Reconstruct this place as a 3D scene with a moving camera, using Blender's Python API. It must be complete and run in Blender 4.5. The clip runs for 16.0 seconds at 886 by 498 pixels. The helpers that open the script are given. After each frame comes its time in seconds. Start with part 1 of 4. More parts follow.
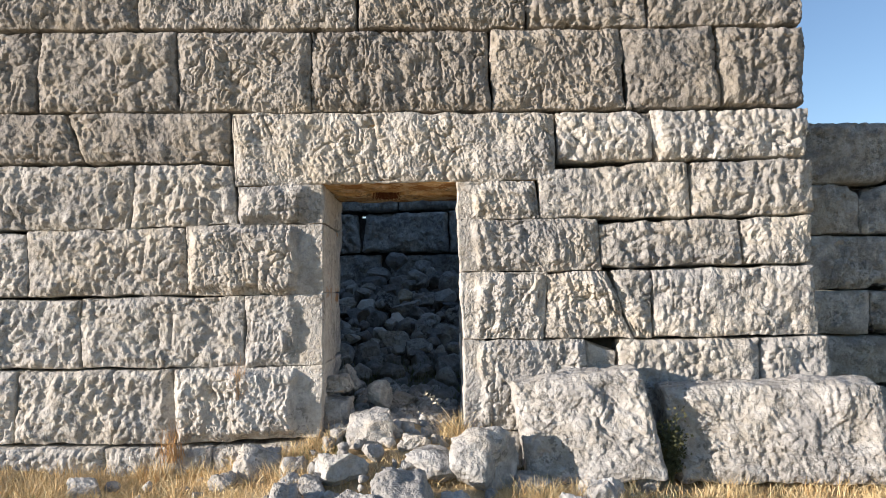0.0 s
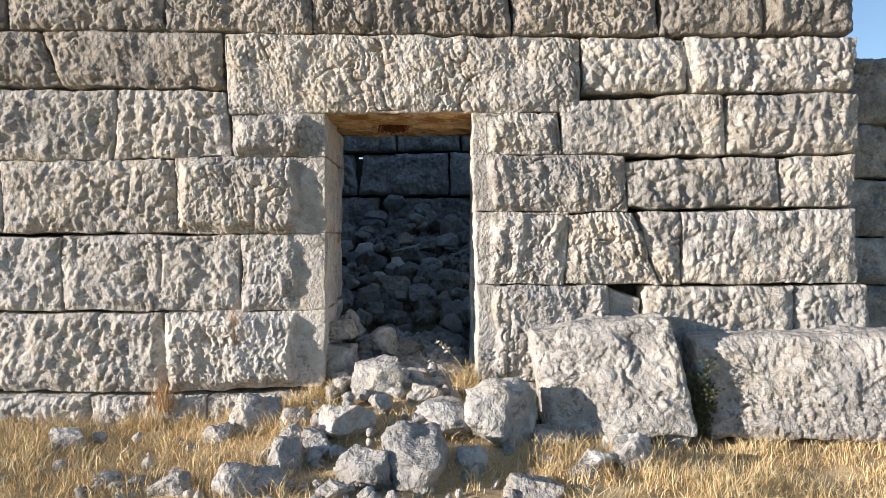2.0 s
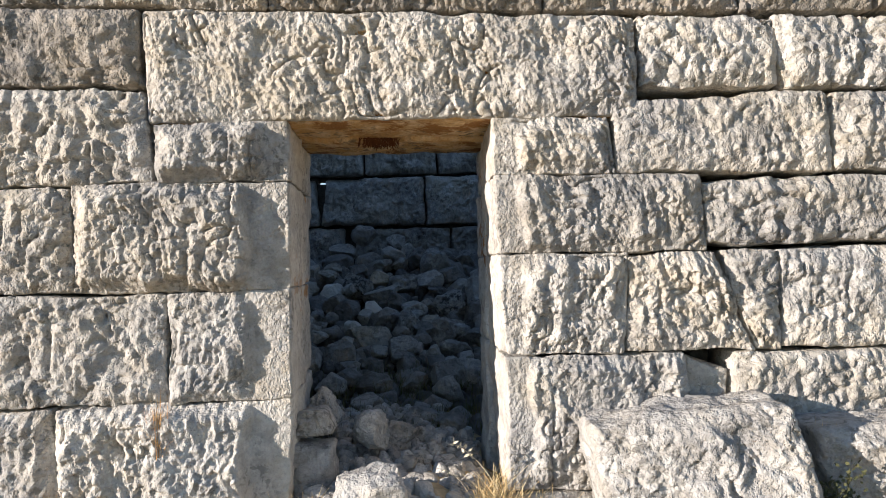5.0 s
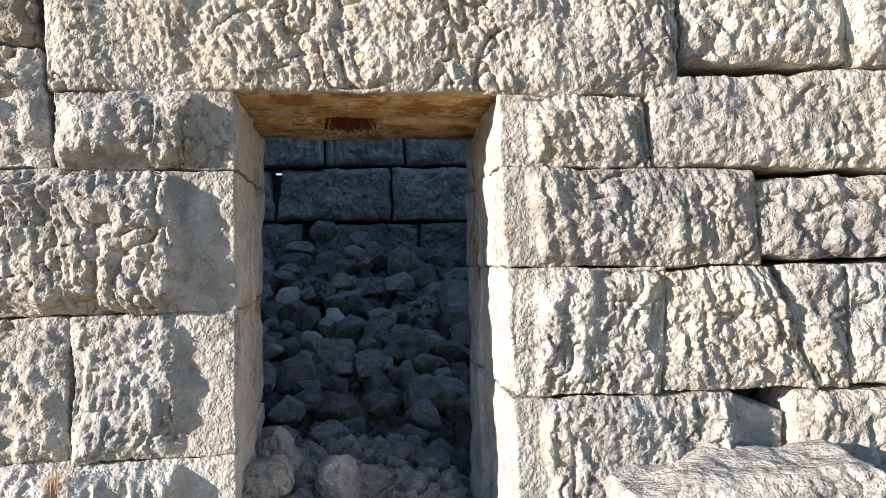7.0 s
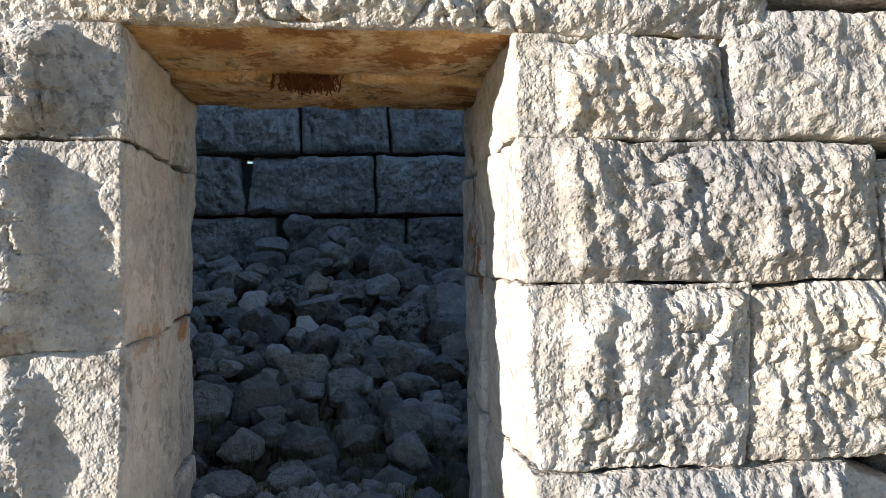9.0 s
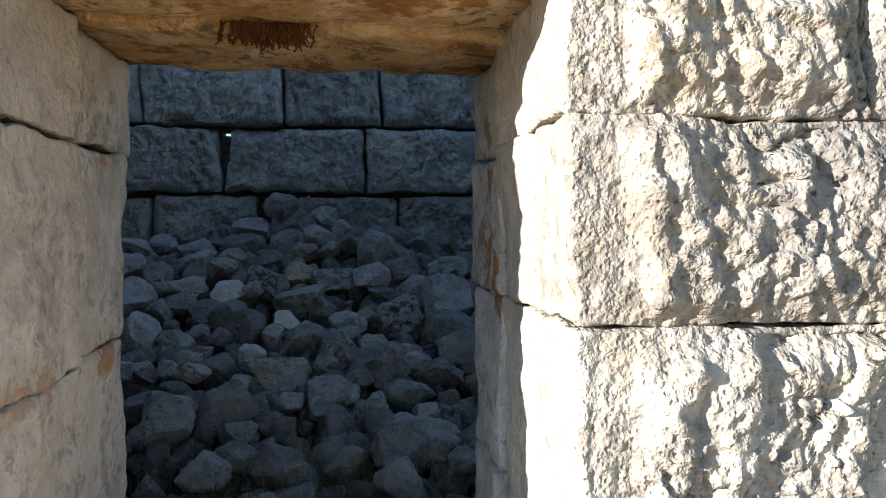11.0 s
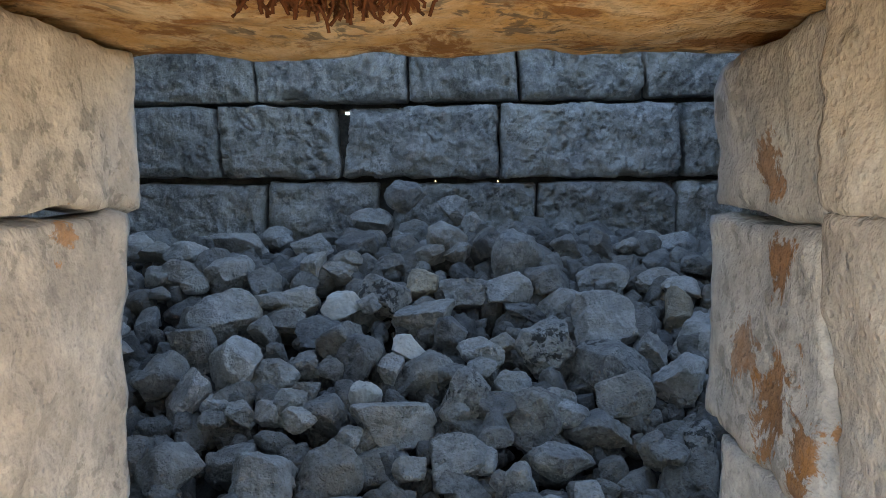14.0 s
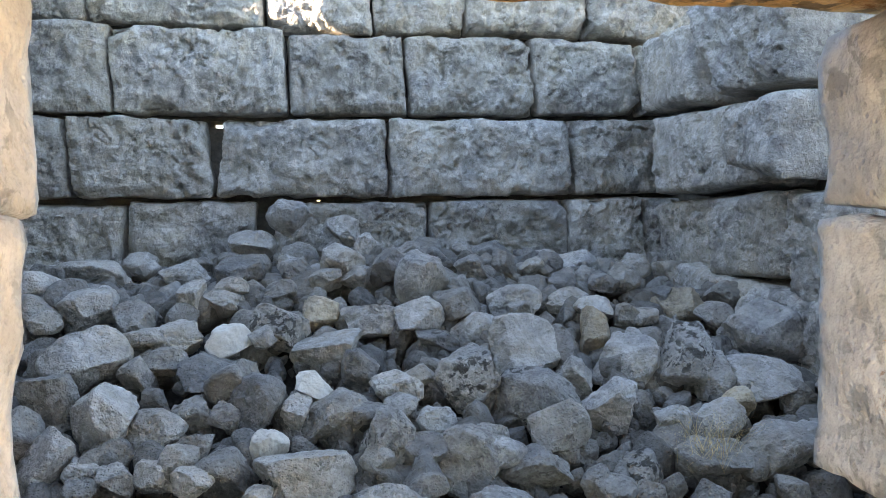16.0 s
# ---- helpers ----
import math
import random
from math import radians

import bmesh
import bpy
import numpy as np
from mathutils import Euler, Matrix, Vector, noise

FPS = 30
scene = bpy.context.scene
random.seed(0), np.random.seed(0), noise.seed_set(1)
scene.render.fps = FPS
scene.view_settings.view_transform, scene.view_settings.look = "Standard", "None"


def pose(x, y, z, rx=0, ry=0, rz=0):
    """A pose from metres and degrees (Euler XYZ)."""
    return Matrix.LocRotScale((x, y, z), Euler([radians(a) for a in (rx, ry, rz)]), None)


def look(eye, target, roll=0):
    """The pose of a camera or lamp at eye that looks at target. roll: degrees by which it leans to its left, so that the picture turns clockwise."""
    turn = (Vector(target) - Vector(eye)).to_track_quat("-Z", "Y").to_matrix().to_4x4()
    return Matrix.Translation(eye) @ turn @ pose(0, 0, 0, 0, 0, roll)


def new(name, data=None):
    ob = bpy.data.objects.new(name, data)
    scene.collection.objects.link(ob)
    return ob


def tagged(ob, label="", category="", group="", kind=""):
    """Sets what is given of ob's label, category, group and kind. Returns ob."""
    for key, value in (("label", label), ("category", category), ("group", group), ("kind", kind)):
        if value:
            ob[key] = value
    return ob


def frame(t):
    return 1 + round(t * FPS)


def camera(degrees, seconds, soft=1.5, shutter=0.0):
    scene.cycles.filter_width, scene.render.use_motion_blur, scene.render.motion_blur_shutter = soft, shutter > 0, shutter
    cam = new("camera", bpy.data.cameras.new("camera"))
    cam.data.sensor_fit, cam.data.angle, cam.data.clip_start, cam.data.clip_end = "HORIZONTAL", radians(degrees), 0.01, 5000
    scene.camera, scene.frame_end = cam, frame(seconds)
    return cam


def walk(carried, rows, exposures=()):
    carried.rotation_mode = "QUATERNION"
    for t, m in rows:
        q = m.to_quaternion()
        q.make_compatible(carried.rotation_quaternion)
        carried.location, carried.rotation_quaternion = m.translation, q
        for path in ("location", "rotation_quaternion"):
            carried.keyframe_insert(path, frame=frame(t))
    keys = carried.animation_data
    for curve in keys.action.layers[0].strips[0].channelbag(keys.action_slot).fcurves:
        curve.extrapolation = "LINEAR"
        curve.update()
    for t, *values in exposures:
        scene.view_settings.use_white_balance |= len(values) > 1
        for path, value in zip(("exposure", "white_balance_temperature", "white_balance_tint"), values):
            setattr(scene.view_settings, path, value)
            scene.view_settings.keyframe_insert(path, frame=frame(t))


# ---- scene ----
cam = camera(62.7, 16.0, soft=0.5)
PATH = [
    (0, (0.136, -0.314, 1.232), (0.079, 1.682, 1.343), -0.2),
    (0.5, (0.181, -0.315, 1.241), (0.116, 1.682, 1.334), -1.4),
    (1, (0.16, -0.278, 1.23), (0.083, 1.719, 1.326), -1.0),
    (1.5, (0.059, -0.108, 1.196), (-0.009, 1.89, 1.272), 0.3),
    (2, (-0.022, 0.062, 1.187), (-0.049, 2.061, 1.155), 0.5),
    (2.5, (-0.014, 0.274, 1.207), (-0.006, 2.273, 1.167), -1.5),
    (3, (0.013, 0.539, 1.225), (0.008, 2.539, 1.241), 1.6),
    (3.5, (-0.053, 0.747, 1.242), (-0.093, 2.747, 1.245), 1.6),
    (4, (-0.159, 0.954, 1.286), (-0.146, 2.954, 1.322), -1.8),
    (4.2, (-0.177, 1.035, 1.289), (-0.109, 3.033, 1.326), -0.9),
    (6.3, (-0.457, 1.809, 1.368), (-0.293, 3.803, 1.377), -1.6),
    (6.5, (-0.443, 1.874, 1.366), (-0.237, 3.863, 1.367), -1.2),
    (7, (-0.383, 2.063, 1.395), (-0.168, 4.051, 1.41), -0.1),
    (7.5, (-0.375, 2.235, 1.403), (-0.238, 4.23, 1.424), -0.7),
    (8, (-0.376, 2.46, 1.432), (-0.252, 4.456, 1.451), -0.9),
    (8.5, (-0.336, 2.646, 1.439), (-0.11, 4.633, 1.43), -1.4),
    (8.7, (-0.313, 2.733, 1.435), (-0.08, 4.719, 1.432), -0.3),
    (11, (-0.267, 3.417, 1.522), (0.002, 5.398, 1.446), 0.6),
    (11.5, (-0.272, 3.502, 1.606), (-0.232, 5.496, 1.459), 1.2),
    (12, (-0.305, 3.588, 1.609), (-0.338, 5.583, 1.476), 0.3),
    (12.5, (-0.367, 3.688, 1.608), (-0.402, 5.684, 1.491), -0.5),
    (13, (-0.395, 3.830, 1.632), (-0.088, 5.804, 1.528), -0.1),
    (13.5, (-0.312, 4.120, 1.644), (-0.305, 6.119, 1.563), -1.5),
    (14, (-0.298, 4.309, 1.733), (-0.375, 6.299, 1.552), 0.4),
    (14.5, (-0.382, 4.363, 1.734), (-0.411, 6.355, 1.559), 0.4),
    (15, (-0.472, 4.480, 1.707), (-0.184, 6.454, 1.572), 0.9),
    (15.5, (-0.544, 4.580, 1.701), (-0.174, 6.541, 1.571), 1.0),
    (16, (-0.546, 4.671, 1.696), (-0.230, 6.643, 1.582), 0.1),
]
walk(cam, [(t, look(eye, target, roll)) for t, eye, target, roll in PATH], [(0, 0.76, 6350, 15), (4, 0.74, 6350, 15), (7, 0.92, 6250, 14), (8.7, 1.0, 6250, 14), (11, 1.2, 6550, 14), (11.5, 1.15, 6500, 14), (12.2, 1.35, 6450, 14), (13, 1.62, 6650, 14), (13.4, 1.8, 6850, 15), (14.2, 2.85, 7400, 18), (15, 3.45, 7900, 20), (16, 3.75, 8350, 21)])

# ---- world and light ----
SUN_WAY = Vector((1.0, 0.38, -0.235)).normalized()
world = bpy.data.worlds.new("sky")
scene.world = world
world.use_nodes = True
wn = world.node_tree
sky = wn.nodes.new("ShaderNodeTexSky")
sky.sky_type, sky.sun_disc = "NISHITA", False
sky.sun_elevation = math.asin(-SUN_WAY.z)
sky.sun_rotation = math.atan2(-SUN_WAY.x, -SUN_WAY.y)
sky.air_density, sky.dust_density, sky.ozone_density = 0.95, 0.05, 2.2
wn.links.new(sky.outputs["Color"], wn.nodes["Background"].inputs["Color"])
wn.nodes["Background"].inputs["Strength"].default_value = 0.11
sun = new("sun", bpy.data.lights.new("sun", "SUN"))
sun.data.energy, sun.data.angle, sun.data.color = 5.0, radians(0.55), (1.0, 0.91, 0.79)
sun.matrix_world = look(-40 * SUN_WAY, (0, 0, 0))

BATTER = 0.061          # the front wall leans back by this much per metre


def face_y(z):
    return 4.6 + BATTER * (z - 1.95)


# ---- noise on arrays ----
def lattice(ix, iy, iz, seed):
    h = (ix * 374761393 + iy * 668265263 + iz * 2147483647 + seed * 1274126177) & 0xFFFFFFFF
    h = ((h ^ (h >> 13)) * 1274126177) & 0xFFFFFFFF
    h = ((h ^ (h >> 16)) * 2246822519) & 0xFFFFFFFF
    return ((h ^ (h >> 15)) & 0xFFFFFF) / 8388607.5 - 1.0


def vnoise(p, seed=0):
    i = np.floor(p).astype(np.int64)
    f = p - i
    f = f * f * f * (f * (f * 6 - 15) + 10)
    out = 0
    for dx in (0, 1):
        wx = f[:, 0] if dx else 1 - f[:, 0]
        for dy in (0, 1):
            wy = f[:, 1] if dy else 1 - f[:, 1]
            for dz in (0, 1):
                wz = f[:, 2] if dz else 1 - f[:, 2]
                out = out + wx * wy * wz * lattice(i[:, 0] + dx, i[:, 1] + dy, i[:, 2] + dz, seed)
    return out


def fbm(p, octaves, seed=0, gain=0.5):
    total, amp = 0, 1.0
    for k in range(octaves):
        total = total + amp * vnoise(p * 2.03 ** k + 17.1 * k, seed + k)
        amp *= gain
    return total


def facets(x, z, seed, tilt=0.4, step=0.2):
    """Fractured relief: every cell of a broken-up plane gets its own slope and height, in cell widths."""
    ix, iz = np.floor(x).astype(np.int64), np.floor(z).astype(np.int64)
    best, height = np.full(x.shape, 9.0), np.zeros(x.shape)
    for dx in (-1, 0, 1):
        for dz in (-1, 0, 1):
            cx, cz = ix + dx, iz + dz
            ax = x - (cx + 0.5 + 0.45 * lattice(cx, cz, 0, seed))
            az = z - (cz + 0.5 + 0.45 * lattice(cx, cz, 1, seed))
            d = ax * ax + az * az
            h = step * lattice(cx, cz, 2, seed) + tilt * (ax * lattice(cx, cz, 3, seed) + az * lattice(cx, cz, 4, seed))
            near = d < best
            best, height = np.where(near, d, best), np.where(near, h, height)
    return height


def smooth(a, b, x):
    t = np.clip((x - a) / (b - a), 0, 1)
    return t * t * (3 - 2 * t)


# ---- materials ----
def node(nt, kind, **inputs):
    n = nt.nodes.new(kind)
    for key, value in inputs.items():
        n.inputs[key.replace("_", " ")].default_value = value
    return n


def ramp(nt, source, stops):
    r = nt.nodes.new("ShaderNodeValToRGB")
    els = r.color_ramp.elements
    while len(els) < len(stops):
        els.new(0.5)
    for el, (at, col) in zip(els, stops):
        el.position, el.color = at, (*col, 1) if len(col) == 3 else col
    nt.links.new(source, r.inputs["Fac"])
    return r.outputs["Color"]


def mix(nt, fac, a, b, blend="MIX"):
    m = nt.nodes.new("ShaderNodeMix")
    m.data_type, m.blend_type = "RGBA", blend
    for socket, value in ((m.inputs[0], fac), (m.inputs[6], a), (m.inputs[7], b)):
        if isinstance(value, bpy.types.NodeSocket):
            nt.links.new(value, socket)
        else:
            socket.default_value = value if isinstance(value, float) else (*value, 1)
    return m.outputs[2]


def noise_out(nt, vec, scale, detail=4.0, rough=0.55, distortion=0.0):
    n = node(nt, "ShaderNodeTexNoise", Scale=scale, Detail=detail, Roughness=rough, Distortion=distortion)
    nt.links.new(vec, n.inputs["Vector"])
    return n.outputs["Fac"]


def limestone(name, pale, grey, warm, lichen=0.3, stain=0.0, rust=(0.30, 0.145, 0.05), bump=0.5, vary=0.25, pits=0.5, speckle=0.75, cracks=0.35, streak=0.0, spots=0.0, rust_spots=()):
    """Weathered limestone: grey and warm patches, dark lichen, pits, rust stains; each stone a little different."""
    m = bpy.data.materials.new(name)
    m.use_nodes = True
    nt = m.node_tree
    bsdf = nt.nodes["Principled BSDF"]
    geo = nt.nodes.new("ShaderNodeNewGeometry").outputs["Position"]
    info = nt.nodes.new("ShaderNodeObjectInfo").outputs["Random"]
    big = noise_out(nt, geo, 2.3, 4.0, 0.6)
    mid = noise_out(nt, geo, 11.0, 6.0, 0.65)
    fine = noise_out(nt, geo, 70.0, 5.0, 0.75)
    col = mix(nt, ramp(nt, big, [(0.38, (0, 0, 0)), (0.62, (1, 1, 1))]), grey, warm)
    col = mix(nt, ramp(nt, mid, [(0.42, (0, 0, 0)), (0.66, (1, 1, 1))]), col, pale)
    speck = ramp(nt, fine, [(0.30, (0.55, 0.55, 0.54)), (0.46, (1, 1, 1)), (0.70, (1.22, 1.2, 1.16))])
    col = mix(nt, speckle, col, speck, "MULTIPLY")
    if streak:
        tall = nt.nodes.new("ShaderNodeVectorMath")
        tall.operation = "MULTIPLY"
        tall.inputs[1].default_value = (1.0, 1.0, 0.25)
        nt.links.new(geo, tall.inputs[0])
        run = noise_out(nt, tall.outputs[0], 24.0, 6.0, 0.65, 0.8)
        col = mix(nt, streak, col, ramp(nt, run, [(0.32, (0.5, 0.48, 0.45)), (0.5, (1, 1, 1)), (0.7, (1.15, 1.14, 1.12))]), "MULTIPLY")
    lich = noise_out(nt, geo, 26.0, 4.0, 0.6, 0.4)
    patch = noise_out(nt, geo, 4.1, 3.0, 0.6)
    both = mix(nt, 1.0, ramp(nt, lich, [(0.52 - 0.5 * spots, (0, 0, 0)), (0.58 - 0.5 * spots, (1, 1, 1))]), ramp(nt, patch, [(0.47 - 2 * spots, (0, 0, 0)), (0.58 - 2 * spots, (1, 1, 1))]), "MULTIPLY")
    both = mix(nt, 1.0, both, (lichen, lichen, lichen), "MULTIPLY")
    col = mix(nt, both, col, (0.07, 0.068, 0.06))
    wide = nt.nodes.new("ShaderNodeVectorMath")
    wide.operation = "MULTIPLY"
    wide.inputs[1].default_value = (1.3, 1.3, 0.4) if streak else (0.6, 0.6, 1.5)
    nt.links.new(geo, wide.inputs[0])
    flat = wide.outputs[0]
    crack = None
    for scale, width, patchy in ((6.0, 0.010, 3.3), (15.0, 0.011, 5.7)):
        seam = nt.nodes.new("ShaderNodeMath")
        seam.operation = "SUBTRACT"
        seam.inputs[1].default_value = 0.5
        nt.links.new(noise_out(nt, flat, scale, 4.0, 0.6, 0.3), seam.inputs[0])
        gone = nt.nodes.new("ShaderNodeMath")
        gone.operation = "ABSOLUTE"
        nt.links.new(seam.outputs[0], gone.inputs[0])
        line = ramp(nt, gone.outputs[0], [(0.0, (0, 0, 0)), (width, (1, 1, 1))])
        line = mix(nt, ramp(nt, noise_out(nt, geo, patchy, 3.0, 0.5), [(0.5 - 0.004 * scale, (1, 1, 1)), (0.58 - 0.004 * scale, (0, 0, 0))]), line, (1.0, 1.0, 1.0))
        crack = line if crack is None else mix(nt, 1.0, crack, line, "MULTIPLY")
    col = mix(nt, cracks, col, mix(nt, crack, (0.35, 0.33, 0.30), (1.0, 1.0, 1.0)), "MULTIPLY")
    if stain:
        st = noise_out(nt, geo, 4.5, 9.0, 0.72, 0.3)
        mask = ramp(nt, st, [(0.63 - 0.3 * stain, (0, 0, 0)), (0.67 - 0.27 * stain, (1, 1, 1))])
        col = mix(nt, mask, col, mix(nt, mid, rust, tuple(1.9 * c for c in rust)))
    ragged = noise_out(nt, geo, 13.0, 9.0, 0.72, 0.4) if rust_spots else None
    for centre, reach, power in rust_spots:
        away = nt.nodes.new("ShaderNodeVectorMath")
        away.operation = "DISTANCE"
        away.inputs[1].default_value = centre
        nt.links.new(geo, away.inputs[0])
        near = nt.nodes.new("ShaderNodeMath")
        near.operation = "MULTIPLY_ADD"
        near.inputs[1].default_value, near.inputs[2].default_value = -0.2 / reach, 0.2
        nt.links.new(away.outputs["Value"], near.inputs[0])
        total = nt.nodes.new("ShaderNodeMath")
        total.operation = "ADD"
        nt.links.new(near.outputs[0], total.inputs[0])
        nt.links.new(ragged, total.inputs[1])
        mask = ramp(nt, total.outputs[0], [(0.57, (0, 0, 0)), (0.61, (power,) * 3)])
        col = mix(nt, mask, col, mix(nt, ramp(nt, ragged, [(0.4, (0, 0, 0)), (0.6, (1, 1, 1))]), tuple(0.6 * c for c in rust), tuple(1.6 * c for c in rust)))
    share = nt.nodes.new("ShaderNodeMath")
    share.operation = "ADD"
    nt.links.new(info, share.inputs[0])
    nt.links.new(nt.nodes["Geometry"].outputs["Random Per Island"], share.inputs[1])
    wrap = nt.nodes.new("ShaderNodeMath")
    wrap.operation = "FRACT"
    nt.links.new(share.outputs[0], wrap.inputs[0])
    tone = ramp(nt, wrap.outputs[0], [(0.0, (1 - vary,) * 3), (0.5, (1.0, 0.985, 0.96)), (1.0, (1 + vary, 1 + vary, 1 + 0.97 * vary))])
    col = mix(nt, 1.0, col, tone, "MULTIPLY")
    nt.links.new(col, bsdf.inputs["Base Color"])
    bsdf.inputs["Roughness"].default_value = 0.9
    bsdf.inputs["Specular IOR Level"].default_value = 0.25
    vor = node(nt, "ShaderNodeTexVoronoi", Scale=70.0)
    nt.links.new(geo, vor.inputs["Vector"])
    pit = ramp(nt, vor.outputs["Distance"], [(0.0, (0, 0, 0)), (0.35, (1, 1, 1))])
    height = mix(nt, 0.8 * cracks, mix(nt, pits, noise_out(nt, geo, 40.0, 3.0, 0.55), pit, "MULTIPLY"), crack, "MULTIPLY")
    b1 = node(nt, "ShaderNodeBump", Strength=min(1.0, bump * 1.8), Distance=0.013 + 0.016 * max(0.0, bump - 0.5) / 0.5)
    nt.links.new(height, b1.inputs["Height"])
    b2 = node(nt, "ShaderNodeBump", Strength=bump, Distance=0.011)
    nt.links.new(mid, b2.inputs["Height"])
    nt.links.new(b1.outputs["Normal"], b2.inputs["Normal"])
    nt.links.new(b2.outputs["Normal"], bsdf.inputs["Normal"])
    return m


def plain(name, a, b, scale=20.0, rough=0.85, island=False):
    """A matt material that wanders between two colours."""
    m = bpy.data.materials.new(name)
    m.use_nodes = True
    nt = m.node_tree
    bsdf = nt.nodes["Principled BSDF"]
    geo = nt.nodes.new("ShaderNodeNewGeometry")
    src = geo.outputs["Random Per Island"] if island else noise_out(nt, geo.outputs["Position"], scale, 5.0, 0.65)
    col = mix(nt, ramp(nt, src, [(0.0 if island else 0.35, (0, 0, 0)), (1.0 if island else 0.65, (1, 1, 1))]), a, b)
    fine = noise_out(nt, geo.outputs["Position"], scale * 6, 4.0, 0.6)
    col = mix(nt, 0.6, col, ramp(nt, fine, [(0.3, (0.6, 0.6, 0.6)), (0.7, (1.2, 1.2, 1.2))]), "MULTIPLY")
    nt.links.new(col, bsdf.inputs["Base Color"])
    bsdf.inputs["Roughness"].default_value = rough
    bsdf.inputs["Specular IOR Level"].default_value = 0.2
    bump = node(nt, "ShaderNodeBump", Strength=0.5, Distance=0.02)
    nt.links.new(fine, bump.inputs["Height"])
    nt.links.new(bump.outputs["Normal"], bsdf.inputs["Normal"])
    return m


M_FRONT = limestone("weathered_limestone", (0.54, 0.512, 0.466), (0.30, 0.29, 0.276), (0.45, 0.402, 0.328), lichen=0.5, vary=0.16, bump=0.7, pits=0.5, speckle=0.5, cracks=0.05)
M_UPPER = limestone("brown_weathered_limestone", (0.40, 0.365, 0.32), (0.20, 0.187, 0.17), (0.32, 0.28, 0.222), lichen=0.6, vary=0.18, bump=0.7, cracks=0.05, pits=0.5, speckle=0.5)
M_LOWER = limestone("pale_weathered_limestone", (0.56, 0.537, 0.495), (0.335, 0.326, 0.313), (0.48, 0.436, 0.366), lichen=0.45, vary=0.14, bump=0.65, pits=0.5, speckle=0.45, cracks=0.05)
M_DRESSED = limestone("dressed_limestone", (0.61, 0.575, 0.522), (0.39, 0.368, 0.338), (0.52, 0.475, 0.412), lichen=0.4, bump=0.45, vary=0.08, speckle=0.5, cracks=0.04, streak=0.05,
                      rust_spots=(((-0.81, 5.28, 1.19), 0.10, 0.8), ((-0.81, 5.25, 1.66), 0.05, 0.7), ((-0.81, 4.75, 1.20), 0.12, 0.5)))
M_STAINED = limestone("stained_limestone", (0.56, 0.562, 0.55), (0.36, 0.362, 0.36), (0.46, 0.448, 0.42), lichen=0.4, rust=(0.20, 0.098, 0.038), bump=0.45, vary=0.06, speckle=0.5, cracks=0.04, streak=0.05,
                      rust_spots=(((0.11, 5.27, 1.43), 0.09, 0.9), ((0.11, 5.19, 1.42), 0.06, 0.9), ((0.11, 5.27, 1.63), 0.07, 0.9), ((0.11, 5.33, 1.76), 0.07, 0.8), ((0.11, 5.17, 1.33), 0.08, 0.9), ((0.11, 5.38, 1.50), 0.06, 0.7)))
M_SOFFIT = limestone("ochre_soffit", (0.74, 0.58, 0.36), (0.48, 0.29, 0.12), (0.62, 0.38, 0.15), lichen=0.7, stain=0.36, rust=(0.22, 0.105, 0.035), bump=0.5, vary=0.05, speckle=0.5)
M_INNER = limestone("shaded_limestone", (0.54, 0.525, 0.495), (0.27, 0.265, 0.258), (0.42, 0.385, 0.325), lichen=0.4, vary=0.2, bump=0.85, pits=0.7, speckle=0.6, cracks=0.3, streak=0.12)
M_ROCK = limestone("rubble_limestone", (0.42, 0.408, 0.385), (0.25, 0.245, 0.238), (0.35, 0.318, 0.272), lichen=0.35, vary=0.36, bump=0.85, speckle=0.5, pits=0.6, cracks=0.1)
# M_ROCK's colours darkened: the shade of the heap's crevices put into the colour.
M_DEEP_SHADE = limestone("crevice_shade_rubble_limestone", (0.27, 0.26, 0.245), (0.15, 0.147, 0.142), (0.22, 0.198, 0.168), lichen=0.35, vary=0.36, bump=0.8, speckle=0.5, pits=0.6, cracks=0.1)
M_PALE_ROCK = limestone("pale_rubble_limestone", (0.66, 0.635, 0.58), (0.50, 0.48, 0.44), (0.62, 0.55, 0.46), lichen=0.1, vary=0.1, bump=0.4, speckle=0.25, cracks=0.1)
M_LICHEN_ROCK = limestone("lichen_rubble_limestone", (0.38, 0.37, 0.35), (0.24, 0.236, 0.23), (0.32, 0.295, 0.255), lichen=0.9, vary=0.15, bump=1.0, speckle=0.8, pits=0.9, spots=0.03, cracks=0.0)
M_TAN_ROCK = limestone("tan_rubble_limestone", (0.47, 0.415, 0.335), (0.31, 0.27, 0.215), (0.43, 0.34, 0.225), lichen=0.3, vary=0.25, bump=0.8, speckle=0.5, cracks=0.1)
M_FIELD = limestone("field_limestone", (0.50, 0.488, 0.465), (0.29, 0.287, 0.28), (0.42, 0.385, 0.33), lichen=0.5, vary=0.22, bump=0.75, speckle=0.5, cracks=0.12)
M_BOULDER = limestone("fallen_block_limestone", (0.52, 0.505, 0.478), (0.29, 0.284, 0.274), (0.42, 0.388, 0.335), lichen=0.55, vary=0.05, bump=0.65, speckle=0.4, cracks=0.3, rust=(0.5, 0.26, 0.06),
                      rust_spots=(((1.78, 3.97, 0.42), 0.04, 0.8), ((1.90, 3.95, 0.38), 0.03, 0.8)))
M_CORE = plain("dark_earth_core", (0.10, 0.09, 0.075), (0.18, 0.165, 0.14), 9.0)
# Nearly black: the deep shade of the voids between rocks is in this colour.
M_BED = plain("void_shade_scree", (0.035, 0.033, 0.03), (0.08, 0.074, 0.066), 14.0)
M_GROUND = plain("dry_ground", (0.47, 0.34, 0.185), (0.66, 0.51, 0.30), 7.0)
